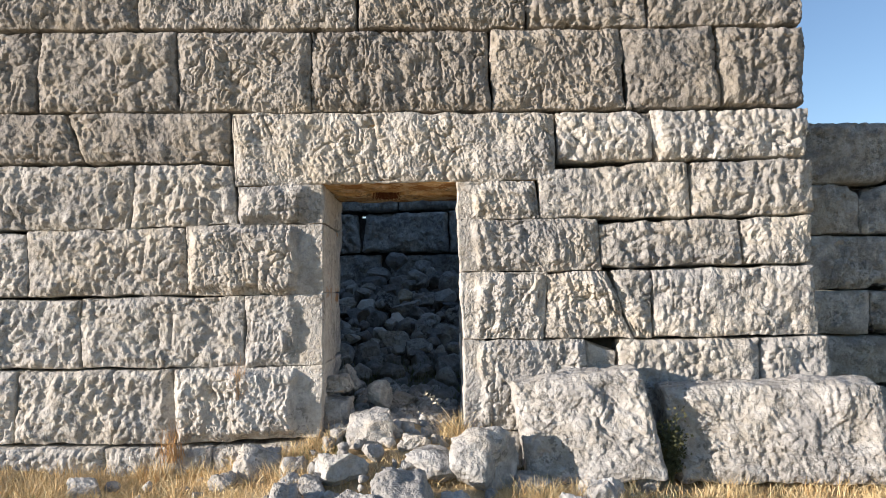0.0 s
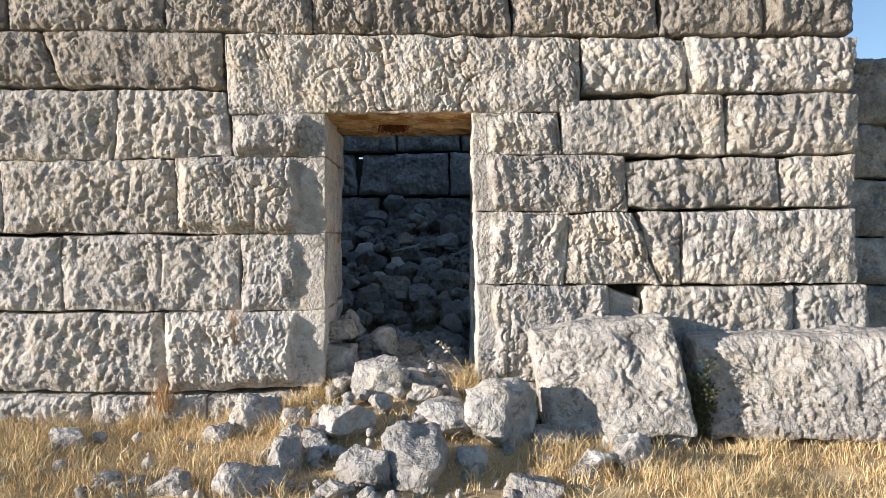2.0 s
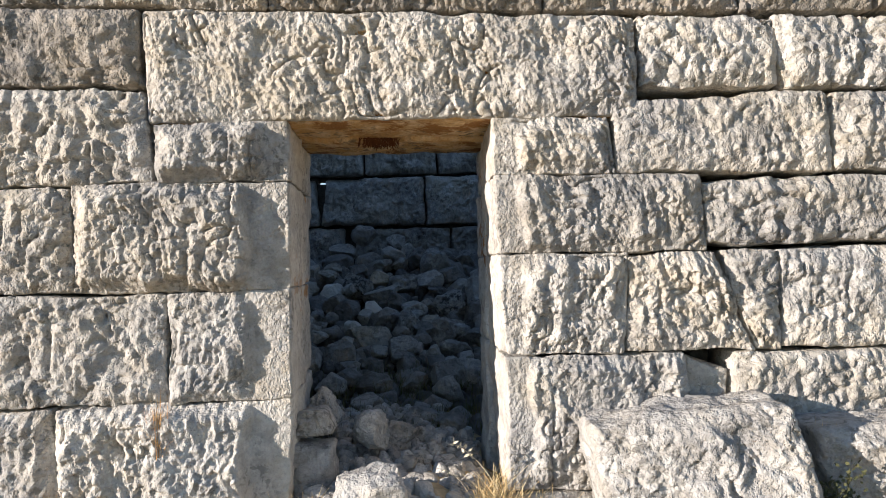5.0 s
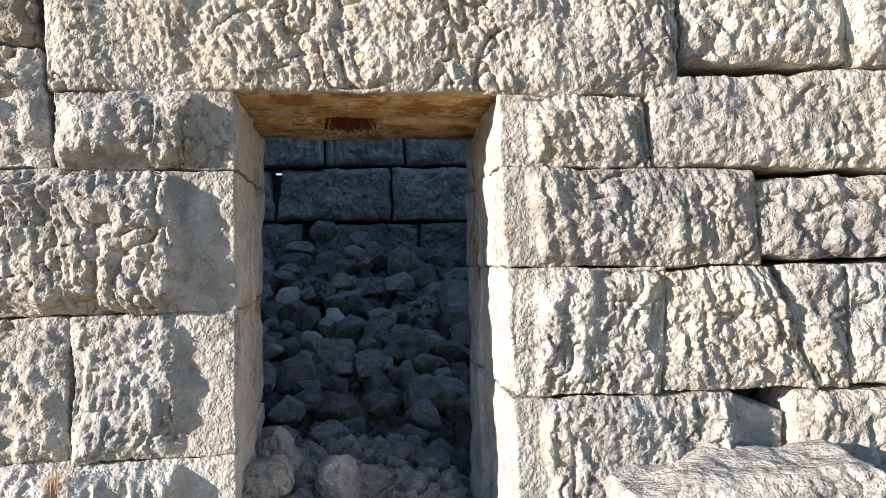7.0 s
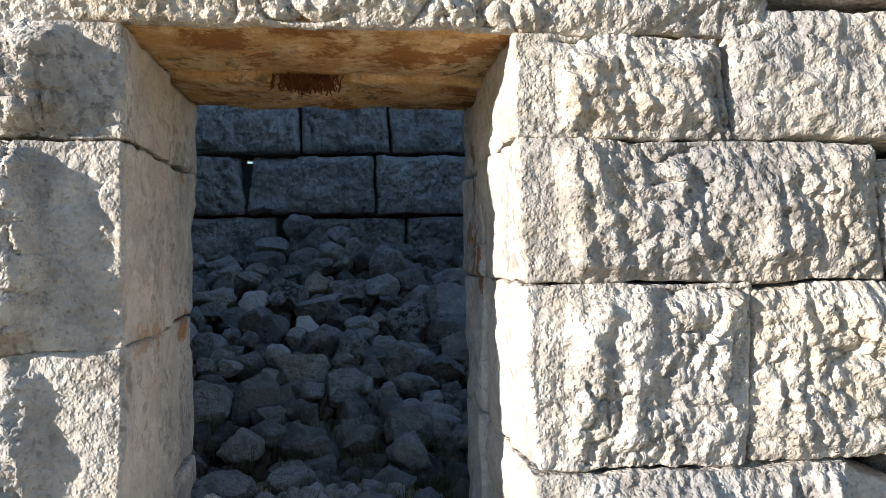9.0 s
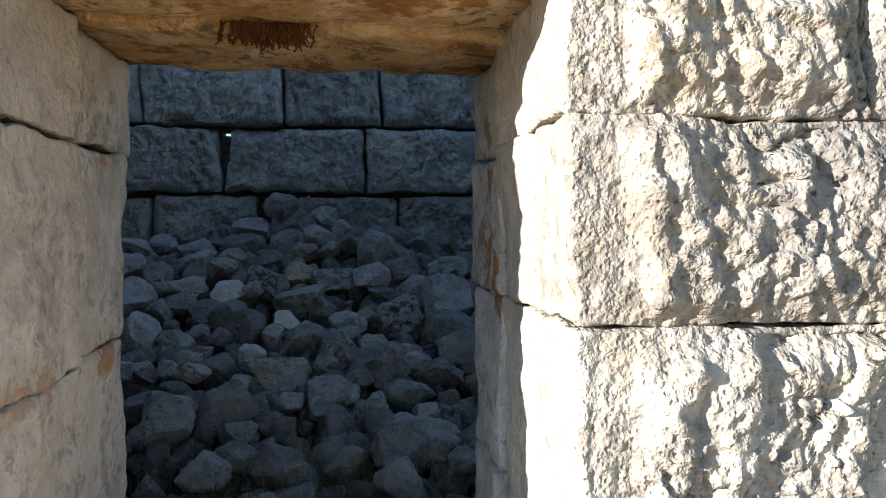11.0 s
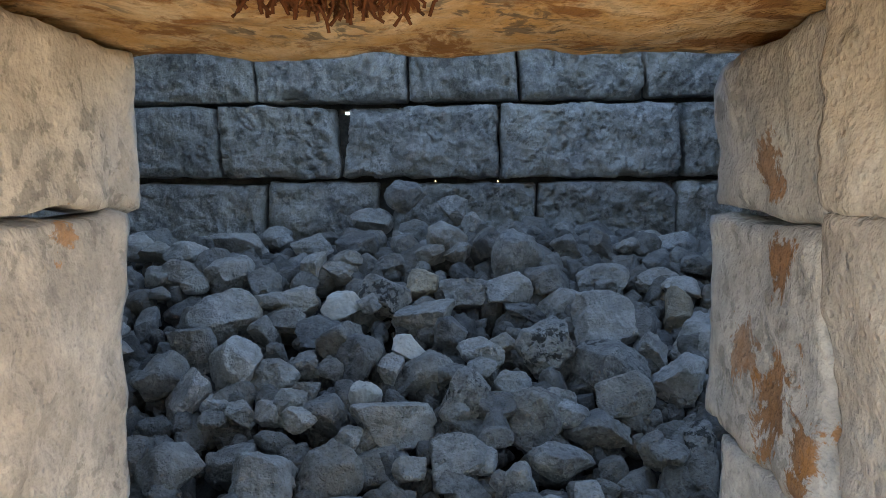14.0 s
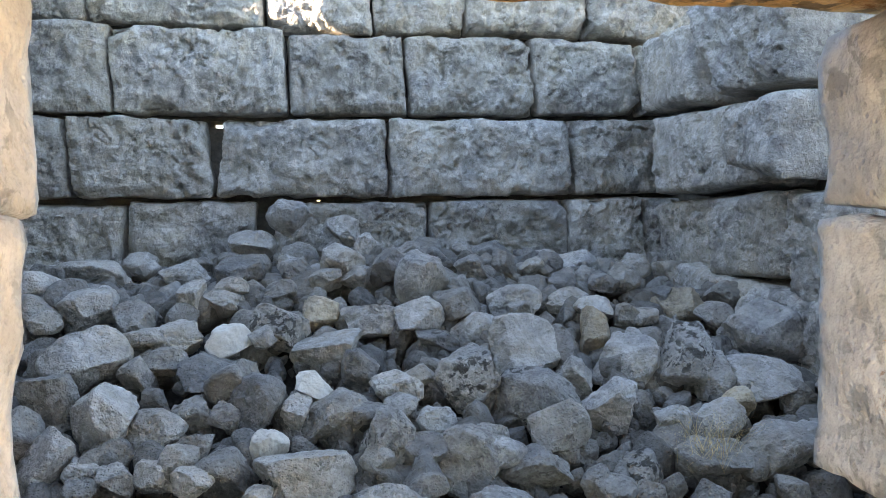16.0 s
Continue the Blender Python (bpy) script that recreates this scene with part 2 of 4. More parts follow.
M_STRAW = plain("straw", (0.64, 0.42, 0.18), (0.95, 0.80, 0.49), 30.0, 0.7, island=True)
M_GREEN = plain("olive_leaf", (0.12, 0.13, 0.05), (0.22, 0.21, 0.09), 30.0, 0.7, island=True)
M_RUSTY = plain("rusty_stem", (0.46, 0.24, 0.09), (0.72, 0.48, 0.22), 30.0, 0.75, island=True)
M_ROOT = plain("dark_red_root", (0.10, 0.035, 0.015), (0.17, 0.065, 0.025), 40.0)


# ---- builders ----
def part(name, mesh, material, parent=None, label=""):
    ob = new(name, mesh)
    for mat in (material if isinstance(material, tuple) else (material,)):
        mesh.materials.append(mat)
    ob.parent = parent
    if label:
        tagged(ob, label)
    return ob


def mesh_of(name, verts, faces, flat=False):
    me = bpy.data.meshes.new(name)
    me.from_pydata([tuple(v) for v in verts], [], faces)
    me.update()
    if not flat:
        me.shade_smooth()
    return me


def lattice_box(W, H, D, step, dstep):
    """A box of grids without its back grid, welded along the edges: points in metres, faces."""
    nu, nw, nd = max(2, round(W / step)), max(2, round(H / step)), max(2, round(D / dstep))
    index, pts, faces = {}, [], []

    def at(i, j, k):
        if (i, j, k) not in index:
            index[i, j, k] = len(pts)
            pts.append((W * i / nu, D * k / nd, H * j / nw))
        return index[i, j, k]

    for i in range(nu):
        for j in range(nw):
            faces.append((at(i, j, 0), at(i + 1, j, 0), at(i + 1, j + 1, 0), at(i, j + 1, 0)))
    for k in range(nd):
        for i in range(nu):
            faces.append((at(i, 0, k), at(i, 0, k + 1), at(i + 1, 0, k + 1), at(i + 1, 0, k)))
            faces.append((at(i, nw, k), at(i + 1, nw, k), at(i + 1, nw, k + 1), at(i, nw, k + 1)))
        for j in range(nw):
            faces.append((at(0, j, k), at(0, j + 1, k), at(0, j + 1, k + 1), at(0, j, k + 1)))
            faces.append((at(nu, j, k), at(nu, j, k + 1), at(nu, j + 1, k + 1), at(nu, j + 1, k)))
    ring = [at(i, 0, nd) for i in range(nu + 1)] + [at(nu, j, nd) for j in range(1, nw + 1)]
    ring += [at(i, nw, nd) for i in range(nu - 1, -1, -1)] + [at(0, j, nd) for j in range(nw - 1, 0, -1)]
    faces.append(tuple(reversed(ring)))
    return np.array(pts), faces


def hewn(corners, depth, step, dstep=0.1, radius=0.02, bulge=0.02, chisel=0.014, side=0.005, seed=0, margin=(0, 0), gap=0.004, wobble=0.012, lump=0.018, tooled=None, chips=0, slant=None):
    """A hewn block: its face a four-cornered piece (top left, top right, bottom right, bottom left) of a wall's plane, its depth behind it.
    Gives points as (along, behind, up), faces, and the rounded normals. margin: widths of the smooth drafted bands at the two ends; tooled: how far vertical chisel furrows cover the face; chips: edges broken off."""
    rnd = random.Random(seed)
    tl, tr, br, bl = [np.array(c, float) for c in corners]
    W, H = 0.5 * (np.linalg.norm(tr - tl) + np.linalg.norm(br - bl)), 0.5 * (np.linalg.norm(tl - bl) + np.linalg.norm(tr - br))
    p, faces = lattice_box(W, H, depth, step, dstep)
    size = np.array((W, depth, H))
    p0 = p.copy()
    core = np.clip(p, radius + gap, size - radius - gap)
    away = p - core
    n = away / np.maximum(np.linalg.norm(away, axis=1, keepdims=True), 1e-9)
    p = core + n * radius
    q = p + np.array((rnd.uniform(0, 90), rnd.uniform(0, 90), rnd.uniform(0, 90)))
    front = np.clip(-n[:, 1], 0, 1) ** 1.5
    edge = np.minimum(np.minimum(p0[:, 0], W - p0[:, 0]), np.minimum(p0[:, 2], H - p0[:, 2]))
    e = smooth(0.0, 0.075, edge + 0.02 * vnoise(q * 9, seed + 5))
    rough = 1.0
    for width, far in ((margin[0], p0[:, 0]), (margin[1], W - p0[:, 0])):
        if width:
            band = smooth(width - 0.02, width + 0.03, far + 0.015 * vnoise(q * 6, seed + 7))
            e, rough = e * band, rough * (0.25 + 0.75 * band)
    a = rnd.uniform(-0.28, 0.28) if slant is None else slant
    along = np.stack((q[:, 0] * math.cos(a) + q[:, 2] * math.sin(a), q[:, 1], q[:, 2] * math.cos(a) - q[:, 0] * math.sin(a)), 1)
    strength = chisel * rnd.uniform(0.6, 1.35)
    warp = 0.5 * vnoise(q * 8, seed + 14), 0.5 * vnoise(q * 8, seed + 15)
    tool = rnd.choice((1.0, 0.9, 0.55, 0.2)) if tooled is None else tooled
    coarse = facets(along[:, 0] * 7 + warp[0], along[:, 2] * 5 + warp[1], seed + 1, 0.5, 0.25)
    crag = facets(along[:, 0] * 24 + 1.3 * warp[0], along[:, 2] * 17 + 1.3 * warp[1], seed + 2, 0.75, 0.36)
    fine = facets(along[:, 0] * 64 + 3 * warp[0], along[:, 2] * 44 + 3 * warp[1], seed + 16, 0.75, 0.42)
    grain = vnoise(q * 48, seed + 17)
    drift = 0.35 * vnoise(q * np.array((5, 5, 9)), seed + 21)[:, None]
    groove = 2.2 * np.abs(vnoise(along * np.array((18, 4, 2.4)) + drift, seed + 10)) - 0.65
    groove = groove + 0.5 * np.abs(vnoise(along * np.array((38, 9, 10)) + drift, seed + 22)) * smooth(-0.7, 0.5, vnoise(q * 2.7, seed + 9))
    face = bulge * rnd.uniform(0.6, 1.4) * e + (0.35 + 0.65 * e) * strength * (0.52 * tool * groove + 0.45 * coarse + (1.15 - 0.3 * tool) * crag) * rough
    face += (lump * fbm(q * 5, 3, seed + 3) * (0.3 + 0.7 * e) + chisel * (0.6 * fine + 0.06 * grain)) * rough
    crease = (1 - np.abs(vnoise(along * np.array((9, 8, 6)) + warp[0][:, None], seed + 18))) ** 14 + 0.9 * (1 - np.abs(vnoise(along * np.array((21, 8, 14)), seed + 19))) ** 12
    face -= 1.7 * chisel * crease * smooth(-0.3, 0.4, vnoise(q * 4, seed + 20)) * rough
    for k in range(chips):
        cx, cz, reach = rnd.choice((0.0, W, rnd.uniform(0, W))), rnd.choice((0.0, 0.0, H)), rnd.uniform(0.08, 0.2)
        far = np.hypot(p0[:, 0] - cx, (p0[:, 2] - cz) * 1.3) + 0.03 * vnoise(q * 12, seed + 23)
        face -= rnd.uniform(0.06, 0.13) * smooth(reach, 0.35 * reach, far)
    hole = vnoise(q * 16, seed + 11)
    face -= 0.005 * smooth(0.62, 0.85, hole) * e * rough
    flank = side * (0.6 * fbm(q * 5, 3, seed + 6) + 0.4 * fbm(q * 19, 3, seed + 8))
    p = p + n * (front * face + (1 - front) * flank)[:, None]
    wob = wobble * np.stack((vnoise(q * 7, seed + 12), 0 * q[:, 0], vnoise(q * 7, seed + 13)), 1)
    p = p + wob
    u, w = p[:, 0] / W, p[:, 2] / H
    plane = ((1 - u) * w)[:, None] * tl + (u * w)[:, None] * tr + (u * (1 - w))[:, None] * br + ((1 - u) * (1 - w))[:, None] * bl
    return np.stack((plane[:, 0], p[:, 1], plane[:, 1]), 1), faces, n


stone_seed = [100]


def next_seed():
    stone_seed[0] += 37
    return stone_seed[0]


def setting(name, label, category="wall"):
    return tagged(new(name), label, category, kind="structure")


# ---- front wall with its doorway ----
wall_front = setting("wall_front", "weathered grey limestone wall of rough-hewn coursed blocks with a doorway")


def to_front(v, proud=0.0):
    return np.stack((v[:, 0], face_y(v[:, 2]) + v[:, 1] - proud, v[:, 2]), 1)


def front_stone(tl, tr, br, bl, jamb=0, recess=0.0, proud=0.0, kind="stone"):
    """One block of the front wall. jamb: 1 or -1 where its right or left end is the doorway's dressed side."""
    depth = 0.56 if jamb == -1 else 0.47 if jamb or kind == "lintel" else 0.36
    near = jamb or kind == "lintel" or abs(0.5 * (tl[0] + tr[0]) + 0.36) < 1.3
    margin = (0.0, 0.12 if tl[1] > 1.9 else 0.18) if jamb == 1 else (0.11, 0.0) if jamb == -1 else (0, 0)
    v, faces, n = hewn((tl, tr, br, bl), depth, 0.0064 if near else 0.0105, 0.014 if jamb or kind == "lintel" else 0.12, radius=0.009 if jamb else 0.018,
                       bulge=0.006 if recess else 0.055 if jamb == 1 else 0.022, chisel=0.010 if recess else 0.017, side=0.014 if jamb else 0.006, seed=next_seed(), margin=margin, gap=0.001 if jamb else 0.003, wobble=0.007 if jamb else 0.012)
    me = mesh_of(kind, to_front(v, proud - recess), faces)
    base = M_UPPER if bl[1] > 2.3 or (bl[1] > 2.0 and tr[0] < -1.4) else M_LOWER if tl[1] < 1.25 else M_FRONT
    mats = (base,)
    if jamb or kind == "lintel":
        mats = (base, M_SOFFIT if kind == "lintel" else M_DRESSED)
        for poly in me.polygons:
            c = poly.normal
            if (kind == "lintel" and c.z < -0.6 and poly.center.y > face_y(poly.center.z) + 0.025) or (jamb and c.x * jamb > 0.7 and poly.center.y > face_y(poly.center.z) + 0.01):
                poly.material_index = 1
    part(kind, me, mats, wall_front)


# course 1, top
front_stone((-3.660, 3.832), (-2.203, 3.805), (-2.164, 3.072), (-3.600, 3.089))
front_stone((-2.203, 3.805), (-0.621, 3.775), (-0.605, 3.058), (-2.164, 3.072))
front_stone((-0.621, 3.775), (0.574, 3.753), (0.575, 3.045), (-0.605, 3.058))
front_stone((0.574, 3.753), (1.427, 3.737), (1.415, 3.049), (0.575, 3.045))
front_stone((1.427, 3.737), (2.516, 3.717), (2.480, 3.046), (1.415, 3.049))
# course 2
front_stone((-3.476, 3.070), (-2.862, 3.070), (-2.857, 2.473), (-3.429, 2.475))
front_stone((-2.862, 3.070), (-1.885, 3.060), (-1.845, 2.474), (-2.857, 2.473))
front_stone((-1.885, 3.060), (-0.931, 3.050), (-0.912, 2.455), (-1.845, 2.474))
front_stone((-0.931, 3.050), (0.316, 3.041), (0.334, 2.454), (-0.912, 2.455))
front_stone((0.316, 3.041), (1.232, 3.044), (1.256, 2.464), (0.334, 2.454))
front_stone((1.232, 3.044), (1.875, 3.043), (1.899, 2.472), (1.256, 2.464))
front_stone((1.875, 3.043), (2.492, 3.042), (2.454, 2.474), (1.899, 2.472))
# course 3 with the lintel
front_stone((-3.429, 2.471), (-2.644, 2.474), (-2.487, 2.107), (-3.401, 2.111))
front_stone((-2.644, 2.474), (-1.480, 2.466), (-1.461, 2.106), (-2.487, 2.107))
front_stone((-1.480, 2.466), (0.767, 2.445), (0.765, 1.969), (-1.436, 1.940), kind="lintel")
front_stone((0.767, 2.445), (1.410, 2.454), (1.443, 2.103), (0.768, 2.098))
front_stone((1.410, 2.454), (2.488, 2.462), (2.451, 2.110), (1.443, 2.103))
# course 4
front_stone((-3.400, 2.099), (-2.130, 2.104), (-2.151, 1.643), (-3.365, 1.643))
front_stone((-2.130, 2.104), (-1.457, 2.106), (-1.400, 1.677), (-2.152, 1.651))
front_stone((-1.416, 1.939), (-0.824, 1.954), (-0.816, 1.681), (-1.389, 1.677), jamb=1)
front_stone((0.091, 1.963), (0.628, 1.970), (0.650, 1.707), (0.094, 1.703), jamb=-1)
front_stone((0.637, 2.044), (1.674, 2.101), (1.658, 1.708), (0.650, 1.707))
front_stone((1.674, 2.101), (2.496, 2.109), (2.473, 1.729), (1.658, 1.711))
# course 5
front_stone((-3.364, 1.635), (-2.862, 1.632), (-2.825, 1.187), (-3.329, 1.181))
front_stone((-2.863, 1.647), (-1.754, 1.672), (-1.731, 1.194), (-2.825, 1.187))
front_stone((-1.754, 1.676), (-0.820, 1.681), (-0.804, 1.206), (-1.732, 1.198), jamb=1)
front_stone((0.098, 1.702), (1.040, 1.704), (1.050, 1.358), (0.111, 1.347), jamb=-1)
front_stone((1.039, 1.677), (1.973, 1.709), (1.986, 1.383), (1.050, 1.376))
front_stone((1.972, 1.702), (2.473, 1.729), (2.453, 1.392), (1.994, 1.387))
# course 6
front_stone((-3.328, 1.173), (-2.470, 1.178), (-2.435, 0.702), (-3.291, 0.695))
front_stone((-2.470, 1.186), (-1.343, 1.197), (-1.321, 0.716), (-2.435, 0.702))
front_stone((-1.343, 1.197), (-0.811, 1.210), (-0.800, 0.738), (-1.321, 0.716), jamb=1)
front_stone((0.111, 1.347), (0.693, 1.348), (0.662, 0.903), (0.128, 0.900), jamb=-1)
front_stone((0.693, 1.344), (1.098, 1.361), (1.256, 0.902), (0.662, 0.899))
front_stone((1.098, 1.361), (1.386, 1.364), (1.381, 0.905), (1.256, 0.902))
front_stone((1.386, 1.364), (2.453, 1.389), (2.469, 0.925), (1.382, 0.909))
# course 7
front_stone((-3.291, 0.692), (-2.866, 0.695), (-2.864, 0.207), (-3.253, 0.199))
front_stone((-2.866, 0.695), (-1.804, 0.709), (-1.768, 0.217), (-2.864, 0.207))
front_stone((-1.804, 0.709), (-0.800, 0.738), (-0.814, 0.262), (-1.768, 0.221), jamb=1)
front_stone((0.128, 0.896), (0.937, 0.902), (0.937, 0.319), (0.136, 0.318), jamb=-1)
front_stone((0.937, 0.892), (1.152, 0.815), (1.142, 0.320), (0.937, 0.319), recess=0.05)
front_stone((1.160, 0.902), (2.081, 0.915), (2.050, 0.321), (1.142, 0.320))
front_stone((2.081, 0.915), (2.534, 0.929), (2.510, 0.322), (2.050, 0.321))
# plinth course
front_stone((-3.252, 0.192), (-2.240, 0.201), (-2.217, -0.084), (-3.231, -0.088), proud=0.03)
front_stone((-2.240, 0.201), (-1.520, 0.210), (-1.498, -0.081), (-2.217, -0.084), proud=0.03)
front_stone((-1.520, 0.210), (-0.806, 0.230), (-0.800, -0.079), (-1.498, -0.081), proud=0.02)
front_stone((0.136, 0.311), (1.229, 0.313), (1.217, -0.071), (0.134, -0.075), proud=0.02)
front_stone((1.229, 0.313), (2.532, 0.315), (2.525, -0.066), (1.217, -0.071), proud=0.03)


def jamb_stone(x0, x1, z0, z1, y0, y1, material):
    """An inner block of the doorway's side, dressed smooth."""
    v, faces, n = hewn(((x0, z1), (x1, z1), (x1, z0), (x0, z0)), y1 - y0, 0.02, 0.02, radius=0.012, bulge=0.0, chisel=0.002, side=0.014, seed=next_seed(), gap=0.001, wobble=0.008)
    v[:, 1] += y0
    part("jamb_stone", mesh_of("jamb_stone", v, faces), material, wall_front)


for z0, z1, end in ((1.685, 1.935, 5.49), (1.212, 1.68, 5.42), (0.735, 1.207, 5.43), (0.05, 0.73, 5.45)):
    jamb_stone(-1.36, -0.838, z0, z1, 5.075, end, M_DRESSED)
for z0, z1, end in ((1.69, 1.935, 5.57), (1.345, 1.685, 5.56), (0.91, 1.34, 5.46), (0.05, 0.905, 5.45)):
    jamb_stone(0.105, 0.66, z0, z1, 5.13, end, M_STAINED)
v, faces, n = hewn(((-1.5, 2.32), (0.8, 2.32), (0.8, 1.935), (-1.5, 1.935)), 0.45, 0.02, 0.02, radius=0.02, bulge=0.0, chisel=0.003, side=0.010, seed=next_seed())
v[:, 1] += 5.08
part("inner_lintel", mesh_of("inner_lintel", v, faces), M_SOFFIT, wall_front)


def box(name, lo, hi, material, parent=None, batter=0.0):
    pts = [(x, y + (batter * (z - 1.95)), z) for z in (lo[2], hi[2]) for y in (lo[1], hi[1]) for x in (lo[0], hi[0])]
    faces = [(0, 2, 3, 1), (4, 5, 7, 6), (0, 1, 5, 4), (2, 6, 7, 3), (0, 4, 6, 2), (1, 3, 7, 5)]
    return part(name, mesh_of(name, pts, faces, True), material, parent)


box("rubble_core", (-3.5, 4.88, 0.0), (-1.30, 5.42, 3.72), M_CORE, wall_front)
box("rubble_core", (0.60, 4.88, 0.0), (2.42, 5.42, 3.72), M_CORE, wall_front)
box("rubble_core", (-1.29, 4.95, 2.33), (0.59, 5.42, 3.72), M_CORE, wall_front)

# ---- chamber walls ----
wall_back = setting("wall_back", "grey limestone chamber wall of large coursed blocks with light showing through its joints")
wall_right = setting("wall_right", "broken side wall of large tumbled limestone blocks")
# The left wall is out of view, added to block the low sun.
wall_left_unseen = setting("wall_left_unseen", "unseen limestone block wall added to keep the low sun out of the chamber")


def back_stone(tl, tr, br, bl, tooled=0.2, chips=1):
    v, faces, n = hewn((tl, tr, br, bl), 0.6, 0.016, 0.15, radius=0.026, bulge=0.035, chisel=0.022, side=0.006, seed=next_seed(), gap=0.005, wobble=0.018, lump=0.036, tooled=tooled, chips=chips)
    v[:, 1] += 10.2 + 0.03 * math.sin(stone_seed[0])
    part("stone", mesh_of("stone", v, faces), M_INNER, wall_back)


def side_stone(tl, tr, br, bl, proud=0.0, recess=0.0):
    v, faces, n = hewn([(-c[0], c[1]) for c in (tl, tr, br, bl)], 0.6, 0.018, 0.12, radius=0.036, bulge=0.035, chisel=0.02, side=0.012, seed=next_seed(), gap=0.012, wobble=0.014, lump=0.028, tooled=0.15)
    w = np.stack((1.85 + v[:, 1] - proud + recess, -v[:, 0], v[:, 2]), 1)
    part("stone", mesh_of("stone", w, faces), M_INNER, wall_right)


# top course
back_stone((-3.501, 3.520), (-2.208, 3.589), (-2.227, 3.013), (-3.526, 2.988))
back_stone((-2.208, 3.589), (-0.992, 3.655), (-0.988, 3.017), (-2.227, 3.013))
back_stone((-0.992, 3.655), (-0.198, 3.696), (-0.198, 2.992), (-0.988, 3.010))
back_stone((-0.198, 3.696), (0.514, 3.735), (0.514, 3.030), (-0.198, 2.998))
back_stone((0.514, 3.735), (1.485, 3.786), (1.488, 3.048), (0.514, 3.034), chips=2)
back_stone((1.487, 3.786), (2.475, 3.838), (2.494, 2.990), (1.488, 3.048))
# course with chisel furrows
back_stone((-4.697, 2.930), (-3.352, 2.975), (-3.379, 2.347), (-4.732, 2.328))
back_stone((-3.352, 2.985), (-2.086, 3.007), (-2.045, 2.360), (-3.379, 2.341))
back_stone((-2.086, 3.005), (-0.844, 3.000), (-0.812, 2.380), (-2.045, 2.360), tooled=1.0, chips=2)
back_stone((-0.836, 2.972), (0.034, 2.996), (0.088, 2.392), (-0.804, 2.386), tooled=1.0, chips=0)
back_stone((0.034, 3.000), (1.025, 3.030), (1.088, 2.412), (0.088, 2.398), chips=2)
back_stone((1.030, 3.026), (1.880, 3.007), (1.955, 2.442), (1.091, 2.422))
back_stone((1.885, 3.000), (2.40, 2.99), (2.42, 2.45), (1.960, 2.442))
# middle course
back_stone((-4.471, 2.318), (-3.415, 2.335), (-3.405, 1.754), (-4.503, 1.745))
back_stone((-3.415, 2.335), (-2.378, 2.340), (-2.346, 1.752), (-3.405, 1.750))
back_stone((-2.374, 2.345), (-1.420, 2.350), (-1.352, 1.764), (-2.343, 1.752), chips=2)
back_stone((-1.285, 2.346), (-0.095, 2.366), (-0.074, 1.770), (-1.346, 1.768), chips=2)
back_stone((-0.090, 2.372), (1.350, 2.397), (1.391, 1.792), (-0.071, 1.775), chips=3)
back_stone((1.352, 2.397), (2.36, 2.415), (2.38, 1.825), (1.393, 1.796))
# course half buried in the rubble
back_stone((-4.569, 1.718), (-3.263, 1.716), (-3.297, 0.938), (-4.613, 0.974))
back_stone((-3.263, 1.712), (-1.982, 1.716), (-1.990, 0.903), (-3.297, 0.938), chips=3)
back_stone((-1.976, 1.735), (-1.050, 1.752), (-1.090, 0.876), (-1.990, 0.903), chips=2)
back_stone((-0.930, 1.738), (0.232, 1.748), (0.226, 0.844), (-0.984, 0.876), chips=2)
back_stone((0.236, 1.752), (1.340, 1.772), (1.343, 0.814), (0.226, 0.844), chips=2)
back_stone((1.348, 1.775), (1.980, 1.790), (2.010, 0.795), (1.343, 0.814), chips=2)
back_stone((1.99, 1.79), (2.45, 1.79), (2.45, 0.795), (2.01, 0.795))
# inner right wall
side_stone((10.023, 2.985), (9.178, 2.954), (9.145, 2.370), (9.965, 2.404))
side_stone((9.181, 3.02), (8.068, 2.85), (8.069, 2.342), (8.731, 2.347), proud=0.1)
side_stone((9.743, 2.377), (8.499, 2.326), (8.467, 1.812), (9.722, 1.779))
side_stone((8.496, 2.257), (7.965, 2.311), (7.943, 1.813), (8.471, 1.923), proud=0.2)
side_stone((9.962, 1.761), (8.994, 1.788), (8.968, 1.142), (9.890, 1.116), recess=0.12)
side_stone((8.993, 1.771), (8.201, 1.806), (8.170, 1.306), (8.931, 1.254))
side_stone((8.191, 1.799), (7.849, 1.797), (7.821, 1.174), (8.157, 1.242))

for lo, hi in (((-5.0, 0.3), (-1.405, 3.6)), ((-1.275, 0.3), (2.35, 1.743)), ((-1.275, 1.756), (2.35, 3.6)), ((-1.275, 1.743), (-0.62, 1.756)), ((-0.595, 1.743), (-0.085, 1.756)), ((-0.065, 1.743), (1.335, 1.756)), ((1.37, 1.743), (1.95, 1.756)), ((2.0, 1.743), (2.35, 1.756)), ((-1.404, 0.3), (-1.276, 2.292)), ((-1.404, 2.345), (-1.276, 3.6))):
    box("joint_fill", (lo[0], 10.42, lo[1]), (hi[0], 10.70, hi[1]), M_CORE, wall_back)
side_stone((9.57, 1.34), (8.66, 1.30), (8.66, 0.60), (9.57, 0.60))
side_stone((8.65, 1.30), (7.76, 1.26), (7.76, 0.50), (8.65, 0.50))
side_stone((7.75, 1.26), (6.70, 1.20), (6.70, 0.30), (7.75, 0.30))
side_stone((6.69, 1.18), (5.45, 1.10), (5.45, 0.20), (6.69, 0.20))

